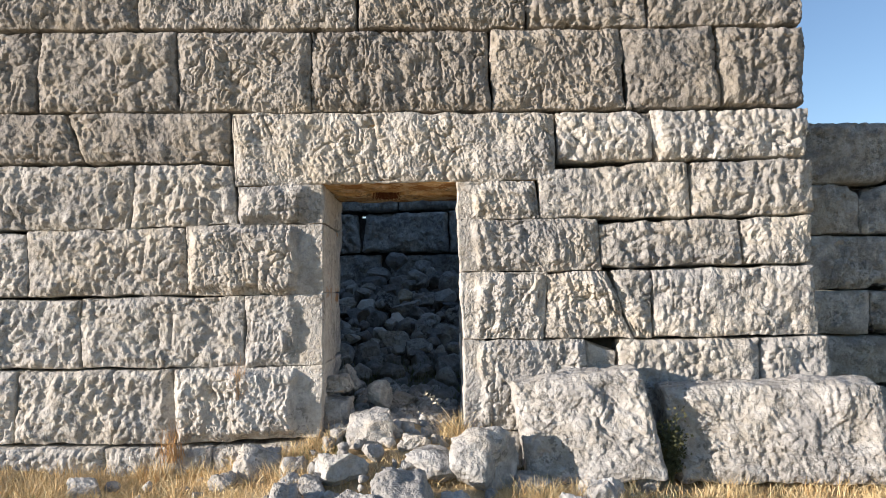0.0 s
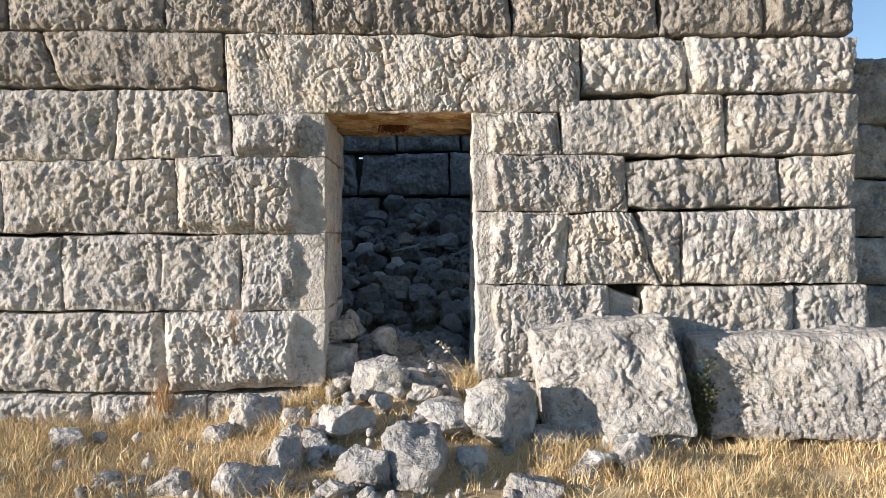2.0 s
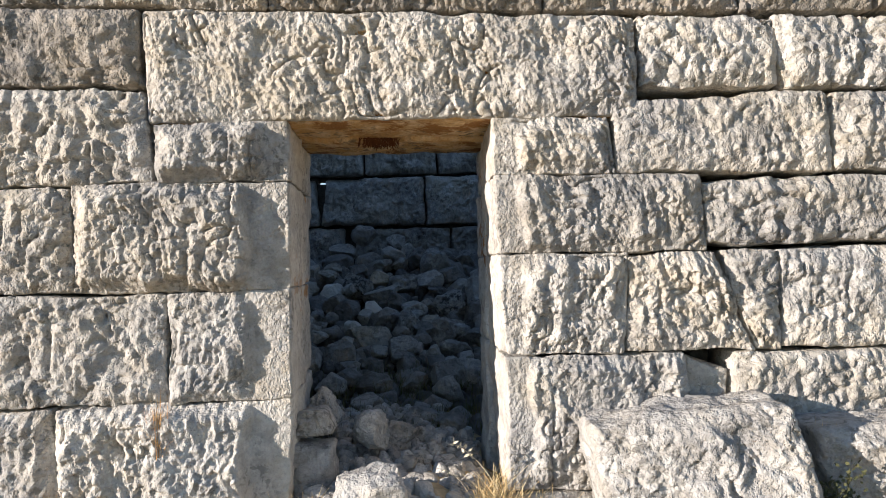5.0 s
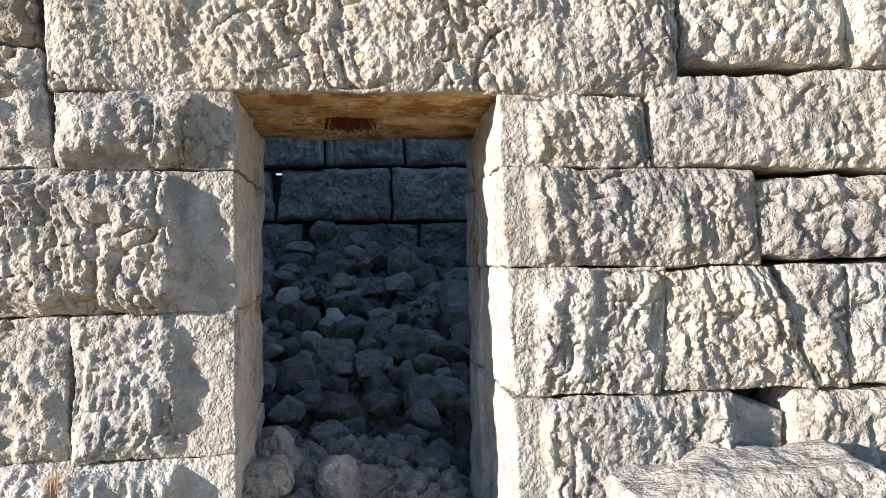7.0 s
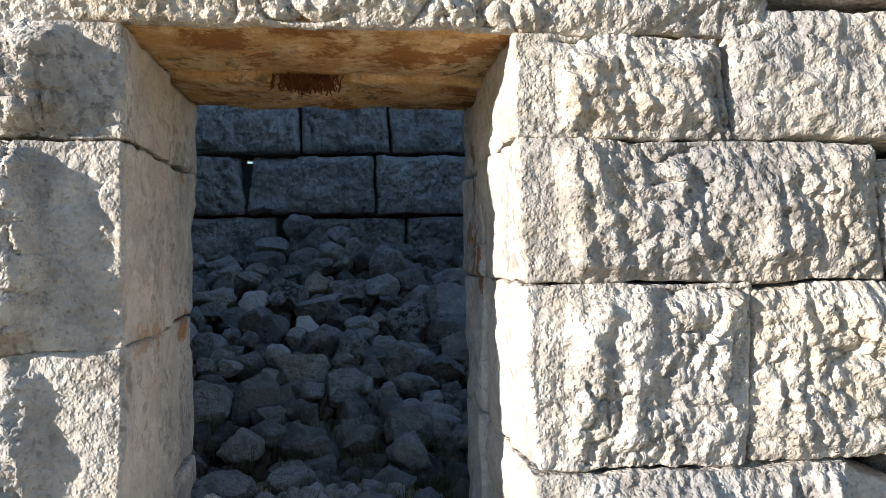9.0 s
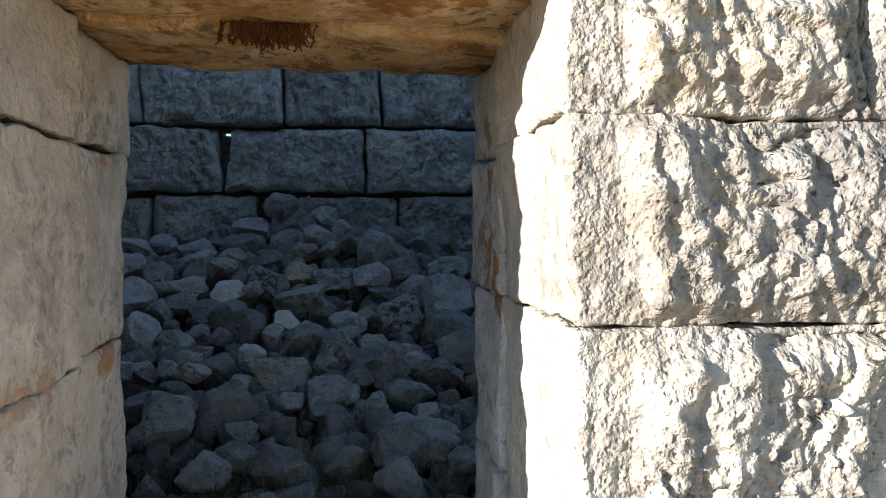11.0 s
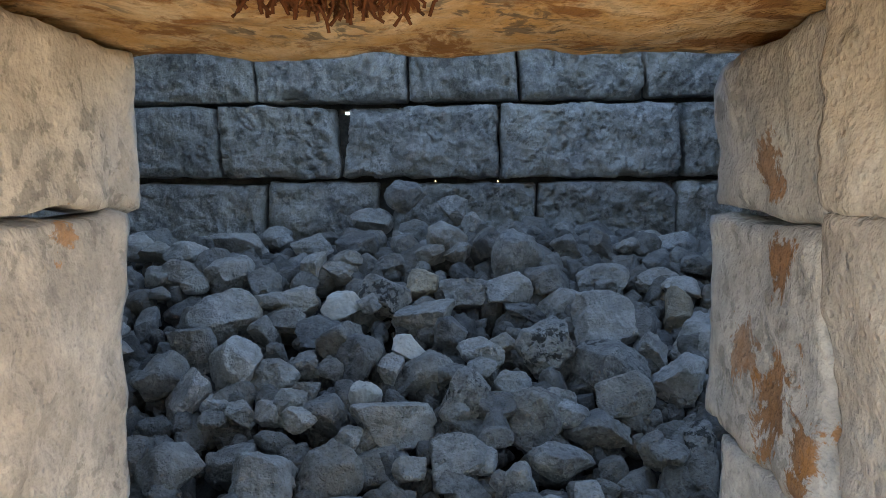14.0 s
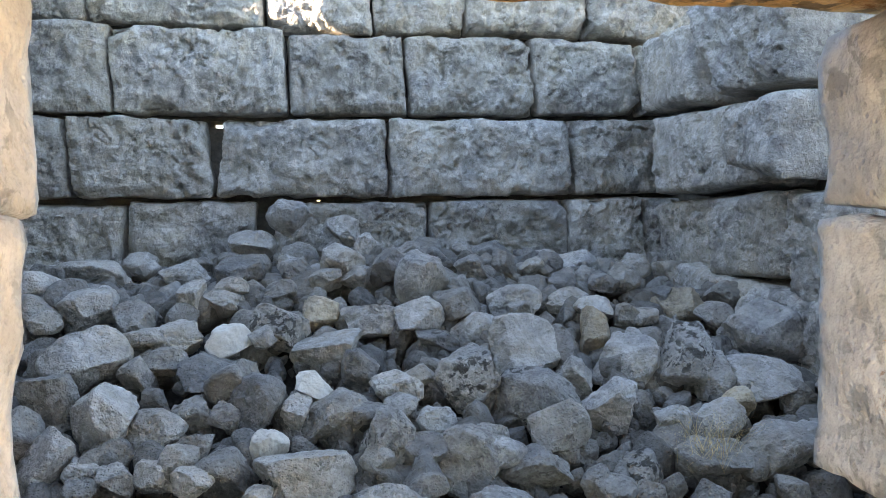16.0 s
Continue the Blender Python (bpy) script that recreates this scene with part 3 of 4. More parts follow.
box("joint_fill", (2.26, 8.25, 0.3), (2.42, 10.42, 2.7), M_CORE, wall_right)
# Unseen left wall: its height is set by where sun may reach inside.
for row in range(8):
    z0 = 0.25 + 0.57 * row
    joints = (4.7, 5.7, 6.8, 7.8, 8.95, 9.7, 10.7) if row % 2 else (4.7, 6.2, 7.3, 8.4, 9.3, 10.7)
    # Upper rows leave a gap that throws one sun patch on the back wall.
    if row >= 6:
        joints = (4.7, 6.1, 7.2, 8.3, 8.93)
    for a, c in zip(joints, joints[1:]):
        v, faces, n = hewn(((a, z0 + 0.57), (c, z0 + 0.57), (c, z0), (a, z0)), 0.5, 0.09, 0.25, radius=0.03, gap=0.001, seed=next_seed())
        w = np.stack((-3.4 - v[:, 1], v[:, 0], v[:, 2]), 1)
        part("stone", mesh_of("stone", w, [f[::-1] for f in faces]), M_INNER, wall_left_unseen)
# Far side of the gap, bounding that sun patch.
v, faces, n = hewn(((9.27, 4.24), (10.7, 4.24), (10.7, 3.67), (9.27, 3.67)), 0.5, 0.09, 0.25, radius=0.03, gap=0.001, seed=next_seed())
part("stone", mesh_of("stone", np.stack((-3.4 - v[:, 1], v[:, 0], v[:, 2]), 1), [f[::-1] for f in faces]), M_INNER, wall_left_unseen)

# ---- ruined wall beyond the corner ----
wall_outer = setting("wall_outer", "lower limestone block wall in shade beyond the corner")
for z0, z1, joints in ((2.10, 2.62, (2.30, 3.75, 5.2)), (1.68, 2.09, (2.30, 3.42, 4.3, 5.2)), (1.22, 1.67, (2.30, 4.0, 5.2)), (0.85, 1.21, (2.30, 3.48, 4.5, 5.2)), (0.45, 0.84, (2.3, 4.1, 5.2)), (0.0, 0.44, (2.3, 3.6, 5.2))):
    for a, b in zip(joints, joints[1:]):
        v, faces, n = hewn(((a, z1), (b, z1), (b, z0), (a, z0)), 0.5, 0.02, 0.2, radius=0.025, bulge=0.03, chisel=0.02, seed=next_seed(), gap=-0.003, wobble=0.012, chips=1)
        v[:, 1] += 5.8
        part("stone", mesh_of("stone", v, faces), M_INNER, wall_outer)


# ---- ground ----
def ground_z(x, y):
    a = smooth(3.3, 4.5, y)
    return -0.05 + 0.022 * np.clip(y, -3, 4.6) + 0.24 * np.exp(-((x + 0.35) / 0.62) ** 4) * a


def pile_z(x, y):
    z = np.where(y > 6.3, 0.32 + 0.36 * (y - 6.3), 0.32)
    z = np.where(y > 8, np.minimum(z, 1.2 + 0.03 * (y - 8.7)), z)
    return z + 0.2 * np.exp(-(x / 0.8) ** 2 - ((y - 9.3) / 0.7) ** 2)


def sheet(name, xs, ys, height, material):
    X, Y = np.meshgrid(xs, ys)
    v = np.stack((X.ravel(), Y.ravel(), height(X, Y).ravel()), 1)
    nx = len(xs)
    faces = [(j * nx + i, j * nx + i + 1, (j + 1) * nx + i + 1, (j + 1) * nx + i) for j in range(len(ys) - 1) for i in range(nx - 1)]
    return part(name, mesh_of(name, v, faces), material)


def lumpy_ground(X, Y):
    flat = np.stack((X.ravel(), Y.ravel(), 0 * X.ravel()), 1)
    near = np.exp(-(np.maximum(np.abs(X) - 4, 0) / 3) ** 2 - (np.maximum(np.abs(Y - 2) - 4, 0) / 3) ** 2)
    return ground_z(X, Y) + near * (0.035 * fbm(flat * 1.7, 3, 3) + 0.012 * fbm(flat * 9, 2, 5)).reshape(X.shape)


far = np.array((12, 20, 40, 90, 250, 800, 2500))
xs = np.concatenate((-far[::-1], np.arange(-7, 7.01, 0.08), far))
ys = np.concatenate((-far[::-1], np.arange(-4, 11.5, 0.08), far[1:]))
tagged(sheet("ground", xs, ys, lumpy_ground, M_GROUND), "dry earth ground with straw-coloured soil and small stones", "ground", kind="structure")
# Dark sheet sunk below the rubble; its colour carries the voids' shade.
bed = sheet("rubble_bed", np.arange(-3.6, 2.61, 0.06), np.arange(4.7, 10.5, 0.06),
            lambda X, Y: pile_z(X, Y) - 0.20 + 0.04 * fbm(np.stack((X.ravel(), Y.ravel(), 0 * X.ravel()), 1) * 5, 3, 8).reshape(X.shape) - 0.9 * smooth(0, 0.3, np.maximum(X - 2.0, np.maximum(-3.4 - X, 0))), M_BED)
tagged(bed, "scree bed darkened to stand in for the shade between the fallen stones", "rubble", kind="structure")


# ---- rocks ----
def rock_mesh(seed, level, cuts=14, lump=0.05):
    """An angular broken stone that fills a box one metre wide."""
    rnd = random.Random(seed)
    bm = bmesh.new()
    bmesh.ops.create_icosphere(bm, subdivisions=level, radius=1.0)
    p = np.array([v.co for v in bm.verts])
    for k in range(cuts):
        d = np.array((rnd.gauss(0, 1), rnd.gauss(0, 1), rnd.gauss(0, 1)))
        d /= np.linalg.norm(d)
        over = p @ d - rnd.uniform(0.46, 0.86)
        p = p - np.outer(np.maximum(over, 0) * 0.95, d)
    n = p / np.linalg.norm(p, axis=1, keepdims=True)
    p = p + n * (lump * fbm(p * 2.2 + seed, 3, seed) + 0.035 * fbm(p * 6 + seed, 4, seed + 2))[:, None]
    lo, hi = p.min(0), p.max(0)
    p = (p - 0.5 * (lo + hi)) / (hi - lo)
    for v, c in zip(bm.verts, p):
        v.co = c
    me = bpy.data.meshes.new("rock")
    bm.to_mesh(me)
    bm.free()
    me.shade_smooth()
    return me


FINE = [rock_mesh(11 + k, 5, 9 + k % 6) for k in range(14)]
SMALL = [rock_mesh(51 + k, 4, 10) for k in range(12)]
for me in FINE + SMALL:
    me.materials.append(M_ROCK)
FIELD = [rock_mesh(81 + k, 5, 10 + k % 5, 0.08) for k in range(10)] + [rock_mesh(96, 5, 6, 0.10)]
for me in FIELD:
    me.materials.append(M_FIELD)
pick = random.Random(5)


def drop_rock(me, x, y, z, w, h, d, turn):
    ob = new("rock", me)
    ob.matrix_world = pose(x, y, z, pick.uniform(-14, 14), pick.uniform(-14, 14), turn) @ Matrix.Diagonal((w, d, h, 1))
    return ob


placed = []


def rubble_rock(x, y, z, w, h, coat=None, words="broken grey limestone rock lying in the rubble heap"):
    d = 0.5 * (w + h) * pick.uniform(0.9, 1.25)
    ob = drop_rock(pick.choice(FINE), x, y + 0.2 * d, z - 0.02, w * 1.03, h * 1.06, d, pick.choice((0, 180)) + pick.uniform(-20, 20))
    placed.append((x, y + 0.2 * d, 0.5 * w))
    if coat is None and pick.random() < 0.16:
        coat, words = M_TAN_ROCK, "broken tan limestone rock lying in the rubble heap"
    if coat:
        ob.material_slots[0].link = "OBJECT"
        ob.material_slots[0].material = coat
    tagged(ob, words, "rock", "fallen stones in the chamber")


rubble_rock(-1.62, 8.06, 1.01, 0.39, 0.31)
rubble_rock(-1.67, 7.80, 0.91, 0.21, 0.27)
rubble_rock(-1.42, 7.62, 0.86, 0.26, 0.31)
rubble_rock(-1.22, 7.60, 0.82, 0.23, 0.19)
rubble_rock(-1.58, 7.45, 0.78, 0.19, 0.27)
rubble_rock(-1.44, 7.41, 0.74, 0.14, 0.11)
rubble_rock(-1.30, 7.37, 0.73, 0.14, 0.12)
rubble_rock(-1.16, 7.38, 0.73, 0.18, 0.14)
rubble_rock(-1.28, 8.12, 1.00, 0.20, 0.14)
rubble_rock(-1.02, 8.25, 1.06, 0.23, 0.16, M_PALE_ROCK, "pale cream limestone rock lying in the rubble heap")
rubble_rock(-0.77, 8.31, 1.10, 0.34, 0.26, M_LICHEN_ROCK, "dark limestone rock speckled with black lichen in the rubble heap")
rubble_rock(-1.04, 8.00, 0.96, 0.35, 0.16)
rubble_rock(-0.84, 7.71, 0.88, 0.25, 0.27)
rubble_rock(-0.59, 7.87, 0.91, 0.20, 0.15, M_PALE_ROCK, "pale cream limestone rock lying in the rubble heap")
rubble_rock(-0.77, 7.49, 0.78, 0.15, 0.15, M_PALE_ROCK, "pale cream limestone rock lying in the rubble heap")
rubble_rock(-1.09, 7.72, 0.86, 0.15, 0.15)
rubble_rock(-0.97, 7.72, 0.85, 0.15, 0.12)
rubble_rock(-1.07, 7.51, 0.78, 0.19, 0.12)
rubble_rock(-0.92, 7.36, 0.73, 0.23, 0.18)
rubble_rock(-0.62, 7.30, 0.72, 0.35, 0.20)
rubble_rock(-0.49, 7.67, 0.85, 0.27, 0.19)
rubble_rock(-0.40, 7.98, 0.97, 0.17, 0.20)
rubble_rock(-0.24, 7.82, 0.90, 0.25, 0.18)
rubble_rock(-0.31, 7.43, 0.78, 0.23, 0.31, M_LICHEN_ROCK, "dark limestone rock speckled with black lichen in the rubble heap")
rubble_rock(-0.10, 7.61, 0.82, 0.19, 0.13)
rubble_rock(-0.01, 7.34, 0.74, 0.24, 0.27)
rubble_rock(0.09, 7.83, 0.93, 0.28, 0.28, M_LICHEN_ROCK, "dark limestone rock speckled with black lichen in the rubble heap")
rubble_rock(0.40, 8.00, 1.01, 0.33, 0.36)
rubble_rock(0.36, 7.65, 0.86, 0.38, 0.30, M_LICHEN_ROCK, "dark limestone rock speckled with black lichen in the rubble heap")
rubble_rock(0.67, 7.62, 0.85, 0.27, 0.24)
rubble_rock(0.91, 7.97, 0.97, 0.33, 0.26)
rubble_rock(0.61, 7.88, 0.92, 0.18, 0.19)
rubble_rock(0.83, 8.22, 1.07, 0.18, 0.27)
rubble_rock(1.18, 7.91, 0.97, 0.26, 0.38, M_LICHEN_ROCK, "dark limestone rock speckled with black lichen in the rubble heap")
rubble_rock(1.29, 7.82, 0.91, 0.19, 0.25)
rubble_rock(1.72, 8.08, 1.04, 0.39, 0.39)
rubble_rock(1.51, 7.77, 0.89, 0.36, 0.21)
rubble_rock(1.12, 7.53, 0.79, 0.29, 0.16)
rubble_rock(0.91, 7.51, 0.79, 0.16, 0.17)
rubble_rock(0.63, 7.23, 0.69, 0.18, 0.19, M_LICHEN_ROCK, "dark limestone rock speckled with black lichen in the rubble heap")
rubble_rock(0.99, 7.29, 0.71, 0.35, 0.17)
rubble_rock(1.31, 7.33, 0.73, 0.29, 0.18)
rubble_rock(0.25, 7.30, 0.71, 0.27, 0.16)
rubble_rock(0.46, 7.20, 0.67, 0.14, 0.16)
rubble_rock(-0.19, 7.27, 0.70, 0.16, 0.18)
rubble_rock(-0.31, 8.37, 1.12, 0.32, 0.17)
rubble_rock(-0.02, 8.62, 1.30, 0.31, 0.34)
rubble_rock(0.21, 8.26, 1.08, 0.26, 0.20)
rubble_rock(0.46, 8.47, 1.18, 0.31, 0.22)
rubble_rock(-1.74, 8.52, 1.17, 0.27, 0.25)
rubble_rock(-1.50, 8.43, 1.13, 0.21, 0.24)
rubble_rock(-1.26, 8.65, 1.21, 0.14, 0.22)
rubble_rock(-1.95, 9.43, 1.27, 0.50, 0.23)
rubble_rock(-1.10, 8.63, 1.20, 0.20, 0.14)
rubble_rock(-1.04, 9.70, 1.46, 0.32, 0.20)
rubble_rock(-0.79, 9.70, 1.65, 0.32, 0.24)
rubble_rock(-0.43, 9.70, 1.55, 0.24, 0.22)
rubble_rock(-0.28, 9.38, 1.44, 0.18, 0.22)
rubble_rock(-0.51, 9.70, 1.43, 0.20, 0.20)
rubble_rock(0.31, 8.91, 1.36, 0.20, 0.15)
rubble_rock(0.55, 9.05, 1.36, 0.16, 0.21)
rubble_rock(-0.58, 8.46, 1.16, 0.24, 0.19)
rubble_rock(0.85, 9.51, 1.32, 0.27, 0.20)
rubble_rock(1.47, 8.53, 1.16, 0.31, 0.20)
rubble_rock(0.79, 8.56, 1.19, 0.26, 0.16)
rubble_rock(1.08, 8.39, 1.11, 0.16, 0.19)
rubble_rock(-1.28, 8.29, 1.07, 0.26, 0.17)
rubble_rock(-1.99, 8.52, 1.16, 0.32, 0.23)
rubble_rock(-1.39, 8.02, 0.97, 0.14, 0.16)
rubble_rock(-0.55, 8.14, 1.02, 0.36, 0.16)
rubble_rock(-0.68, 7.69, 0.85, 0.12, 0.15)
rubble_rock(0.11, 7.48, 0.77, 0.14, 0.14)
rubble_rock(0.60, 8.02, 1.00, 0.17, 0.28)
rubble_rock(-0.00, 8.21, 1.05, 0.25, 0.11)
rubble_rock(1.29, 7.64, 0.83, 0.17, 0.14)
rubble_rock(-0.06, 9.18, 1.43, 0.21, 0.14)
rubble_rock(-0.39, 8.79, 1.32, 0.19, 0.13)
rubble_rock(1.45, 9.63, 1.27, 0.25, 0.17)
rubble_rock(1.79, 8.58, 1.18, 0.29, 0.21)
rubble_rock(1.86, 9.41, 1.26, 0.25, 0.19)
rubble_rock(-0.55, 8.81, 1.30, 0.19, 0.13)
rubble_rock(-0.80, 8.73, 1.25, 0.19, 0.13)
rubble_rock(-1.09, 6.88, 0.59, 0.30, 0.30)
rubble_rock(-0.84, 6.99, 0.62, 0.27, 0.24)
rubble_rock(-0.34, 7.06, 0.64, 0.23, 0.23)
rubble_rock(0.15, 6.74, 0.51, 0.37, 0.21)
rubble_rock(-0.54, 6.57, 0.46, 0.29, 0.22)
rubble_rock(-0.75, 6.82, 0.53, 0.16, 0.13)
rubble_rock(-0.10, 6.97, 0.60, 0.13, 0.19)
rubble_rock(0.08, 7.11, 0.64, 0.28, 0.14)
rubble_rock(-0.27, 6.59, 0.46, 0.22, 0.17)

count = 0
while count < 168:
    x, y = pick.uniform(-2.7, 2.3), pick.uniform(5.7, 10.1)
    r = 0.5 * pick.choice((0.12, 0.15, 0.18, 0.22, 0.26))
    if any((x - a) ** 2 + (y - b) ** 2 < (0.56 * (r + c)) ** 2 for a, b, c in placed):
        r = 0.065
        if any((x - a) ** 2 + (y - b) ** 2 < (0.45 * (r + c)) ** 2 for a, b, c in placed):
            count += 0.02
            continue
    placed.append((x, y, r))
    z = float(pile_z(np.array(x), np.array(y)))
    ob = drop_rock(pick.choice(SMALL), x, y, z + 0.02 + 0.25 * r, 2 * r * pick.uniform(0.9, 1.3), 2 * r * pick.uniform(0.6, 1.0), 2 * r * pick.uniform(0.9, 1.3), pick.uniform(0, 360))
    tagged(ob, "small broken limestone piece in the rubble heap", "rock", "fallen stones in the chamber")
    count += 1


def scatter(name, spots, meshes, material, label):
    """Many small stones as one mesh."""
    verts, faces = [], []
    for x, y, z, r in spots:
        me = pick.choice(meshes)
        m = pose(x, y, z, pick.uniform(0, 360), pick.uniform(0, 360), pick.uniform(0, 360)) @ Matrix.Diagonal((r, r * pick.uniform(0.6, 1), r * pick.uniform(0.5, 0.9), 1))
        base = len(verts)
        verts += [m @ v.co for v in me.vertices]
        faces += [tuple(base + i for i in poly.vertices) for poly in me.polygons]
    ob = part(name, mesh_of(name, verts, faces), material)
    return tagged(ob, label, "stones", kind="stuff")


LUMPS = [rock_mesh(161 + k, 3, 9 + k % 4) for k in range(10)]
CHIPS = [rock_mesh(131 + k, 2, 10) for k in range(8)]
spots = []
for k in range(1400):
    x, y = pick.uniform(-2.6, 2.1), 5.9 + 4.2 * pick.random() ** 1.3
    r = pick.uniform(0.12, 0.26)
    spots.append((x, y, float(pile_z(np.array(x), np.array(y))) + pick.uniform(-0.11, 0.005) - 0.2 * r, r))
# Filling stones take the darkened copy, so gaps between rocks read as shaded.
scatter("rubble_pieces", spots, LUMPS, M_DEEP_SHADE, "fist-sized grey limestone pieces packed in the rubble heap")
spots = []
for k in range(2600):
    x, y = pick.uniform(-2.8, 2.3), pick.uniform(5.6, 10.15)
    spots.append((x, y, float(pile_z(np.array(x), np.array(y))) - pick.uniform(0.06, 0.17), pick.uniform(0.05, 0.12)))
scatter("rubble_chips", spots, CHIPS, M_DEEP_SHADE, "small grey limestone chips filling the rubble heap")


def field_rock(x, y, z, w, h, kind=None):
    d = 0.5 * (w + h) * pick.uniform(0.9, 1.2)
    ob = drop_rock(FIELD[kind] if kind is not None else pick.choice(FIELD), x, y + 0.15 * d, z, w * 0.98, h * 1.1, d, pick.choice((0, 180)) + pick.uniform(-20, 20))
    tagged(ob, "sunlit grey limestone rock half sunk in dry grass", "rock", "stones before the doorway")


field_rock(-0.47, 4.36, 0.33, 0.32, 0.26)
field_rock(-0.49, 5.08, 0.46, 0.21, 0.19)
field_rock(-0.37, 5.36, 0.34, 0.31, 0.20)
field_rock(-0.31, 4.95, 0.31, 0.13, 0.10)
field_rock(-0.74, 5.20, 0.58, 0.2, 0.2)
field_rock(-1.13, 4.17, 0.12, 0.34, 0.28)
field_rock(-1.04, 4.57, 0.14, 0.20, 0.16)
field_rock(-0.58, 3.90, 0.19, 0.33, 0.19)
field_rock(-0.89, 4.08, 0.16, 0.18, 0.13)
field_rock(-0.87, 3.81, 0.12, 0.21, 0.14)
field_rock(-1.30, 4.00, 0.07, 0.18, 0.15)
field_rock(-0.05, 3.97, 0.21, 0.38, 0.17)
field_rock(-2.13, 4.00, 0.06, 0.23, 0.12)
field_rock(-0.17, 4.26, 0.28, 0.22, 0.11)
field_rock(0.54, 4.00, 0.07, 0.26, 0.14)
field_rock(0.91, 3.90, 0.07, 0.28, 0.14)
field_rock(1.22, 4.07, 0.06, 0.15, 0.11)
field_rock(-0.73, 3.79, 0.13, 0.14, 0.12)
field_rock(-0.11, 4.79, 0.31, 0.16, 0.12)
field_rock(-0.42, 4.12, 0.24, 0.14, 0.11)
field_rock(0.25, 3.95, 0.24, 0.44, 0.36, kind=10)
field_rock(-0.00, 5.44, 0.30, 0.20, 0.16)
field_rock(-0.21, 3.46, 0.11, 0.36, 0.34)
field_rock(-0.43, 3.40, 0.08, 0.28, 0.22)
field_rock(-0.54, 3.27, 0.04, 0.19, 0.11)
field_rock(-0.92, 3.28, 0.06, 0.36, 0.17)
field_rock(-1.28, 3.29, 0.05, 0.23, 0.13)
field_rock(-1.61, 3.38, 0.04, 0.15, 0.09)
field_rock(-2.08, 3.90, 0.05, 0.21, 0.09)
field_rock(0.49, 3.66, 0.05, 0.18, 0.10)
field_rock(0.08, 3.62, 0.09, 0.17, 0.12)
field_rock(0.60, 3.50, 0.05, 0.14, 0.11)
field_rock(0.36, 3.31, 0.05, 0.30, 0.12)
field_rock(-0.83, 3.56, 0.09, 0.18, 0.21)
field_rock(-0.70, 3.72, 0.12, 0.15, 0.12)
field_rock(0.88, 3.67, 0.11, 0.26, 0.22)
field_rock(0.69, 3.61, 0.08, 0.21, 0.13)
field_rock(1.38, 4.31, 0.07, 0.16, 0.11)
field_rock(0.65, 4.16, 0.08, 0.21, 0.13)


spots = []
for k in range(420):
    x, y = pick.gauss(-0.35, 0.7), pick.uniform(3.2, 5.6)
    if (y > 4.4 and not -0.75 < x < 0.05):
        continue
    spots.append((x, y, float(ground_z(np.array(x), np.array(y))) + 0.012, pick.uniform(0.03, 0.10)))
for k in range(330):
    x, y = pick.uniform(-0.74, 0.04), pick.uniform(4.3, 6.1)
    spots.append((x, y, float(ground_z(np.array(x), np.array(min(y, 4.9)))) + 0.02 + 0.05 * max(0.0, y - 5.2), pick.uniform(0.05, 0.14)))
scatter("loose_stones", spots, CHIPS, M_FIELD, "small loose limestone pieces before the doorway")


def boulder(corners, depth, y, lean, yaw, label, tooled=0.3, slant=None):
    """A fallen wall block that leans against the wall."""
    v, faces, n = hewn(corners, depth, 0.008, 0.02, radius=0.03, bulge=0.012, chisel=0.0115, side=0.018, seed=next_seed(), wobble=0.014, lump=0.02, tooled=tooled, slant=slant)
    v[:, 1] += y + lean * v[:, 2] + yaw * (v[:, 0] - corners[0][0])
    tagged(part("fallen_block", mesh_of("fallen_block", v, faces), M_BOULDER), label, "rock", "fallen blocks")


boulder(((0.43, 0.66), (1.21, 0.75), (1.32, 0.13), (0.52, 0.05)), 0.38, 4.10, 0.2, -0.20, "large fallen limestone block leaning by the doorway in dry grass", 0.9, 0.85)
boulder(((1.36, 0.63), (2.60, 0.69), (2.58, 0.10), (1.42, 0.06)), 0.40, 4.14, 0.15, -0.17, "large fallen limestone block lying along the wall foot", 0.6, 0.2)

boulder(((-0.85, 0.50), (-0.64, 0.49), (-0.62, 0.17), (-0.88, 0.17)), 0.24, 4.62, 0.05, 0.10, "squared pale limestone block standing at the foot of the jamb", 0.0)
boulder(((-0.82, 0.63), (-0.69, 0.65), (-0.625, 0.515), (-0.84, 0.515)), 0.20, 4.66, 0.05, 0.15, "small grey limestone block stacked on another at the jamb", 0.0)


# ---- plants ----
def blades(name, spots, material, label, category, width=0.006, segments=2):
    """Thin bent blades as one mesh. Each spot: foot, length, lean in metres along x and y."""
    verts, faces = [], []
    for x, y, z, length, lx, ly in spots:
        turn = pick.uniform(0, math.pi)
        wx, wy = 0.5 * width * math.cos(turn), 0.5 * width * math.sin(turn)
        base = len(verts)
        for k in range(segments + 1):
            t = k / segments
            taper = 1 - 0.85 * t
            up = length * (t - 0.35 * t * t * min(1.0, (lx * lx + ly * ly) / (length * length + 1e-9)))
            cx, cy = x + lx * t * t, y + ly * t * t
            verts += [(cx - wx * taper, cy - wy * taper, z + up), (cx + wx * taper, cy + wy * taper, z + up)]
        faces += [(base + 2 * k, base + 2 * k + 1, base + 2 * k + 3, base + 2 * k + 2) for k in range(segments)]
    return tagged(part(name, mesh_of(name, verts, faces, True), material), label, category, kind="stuff")


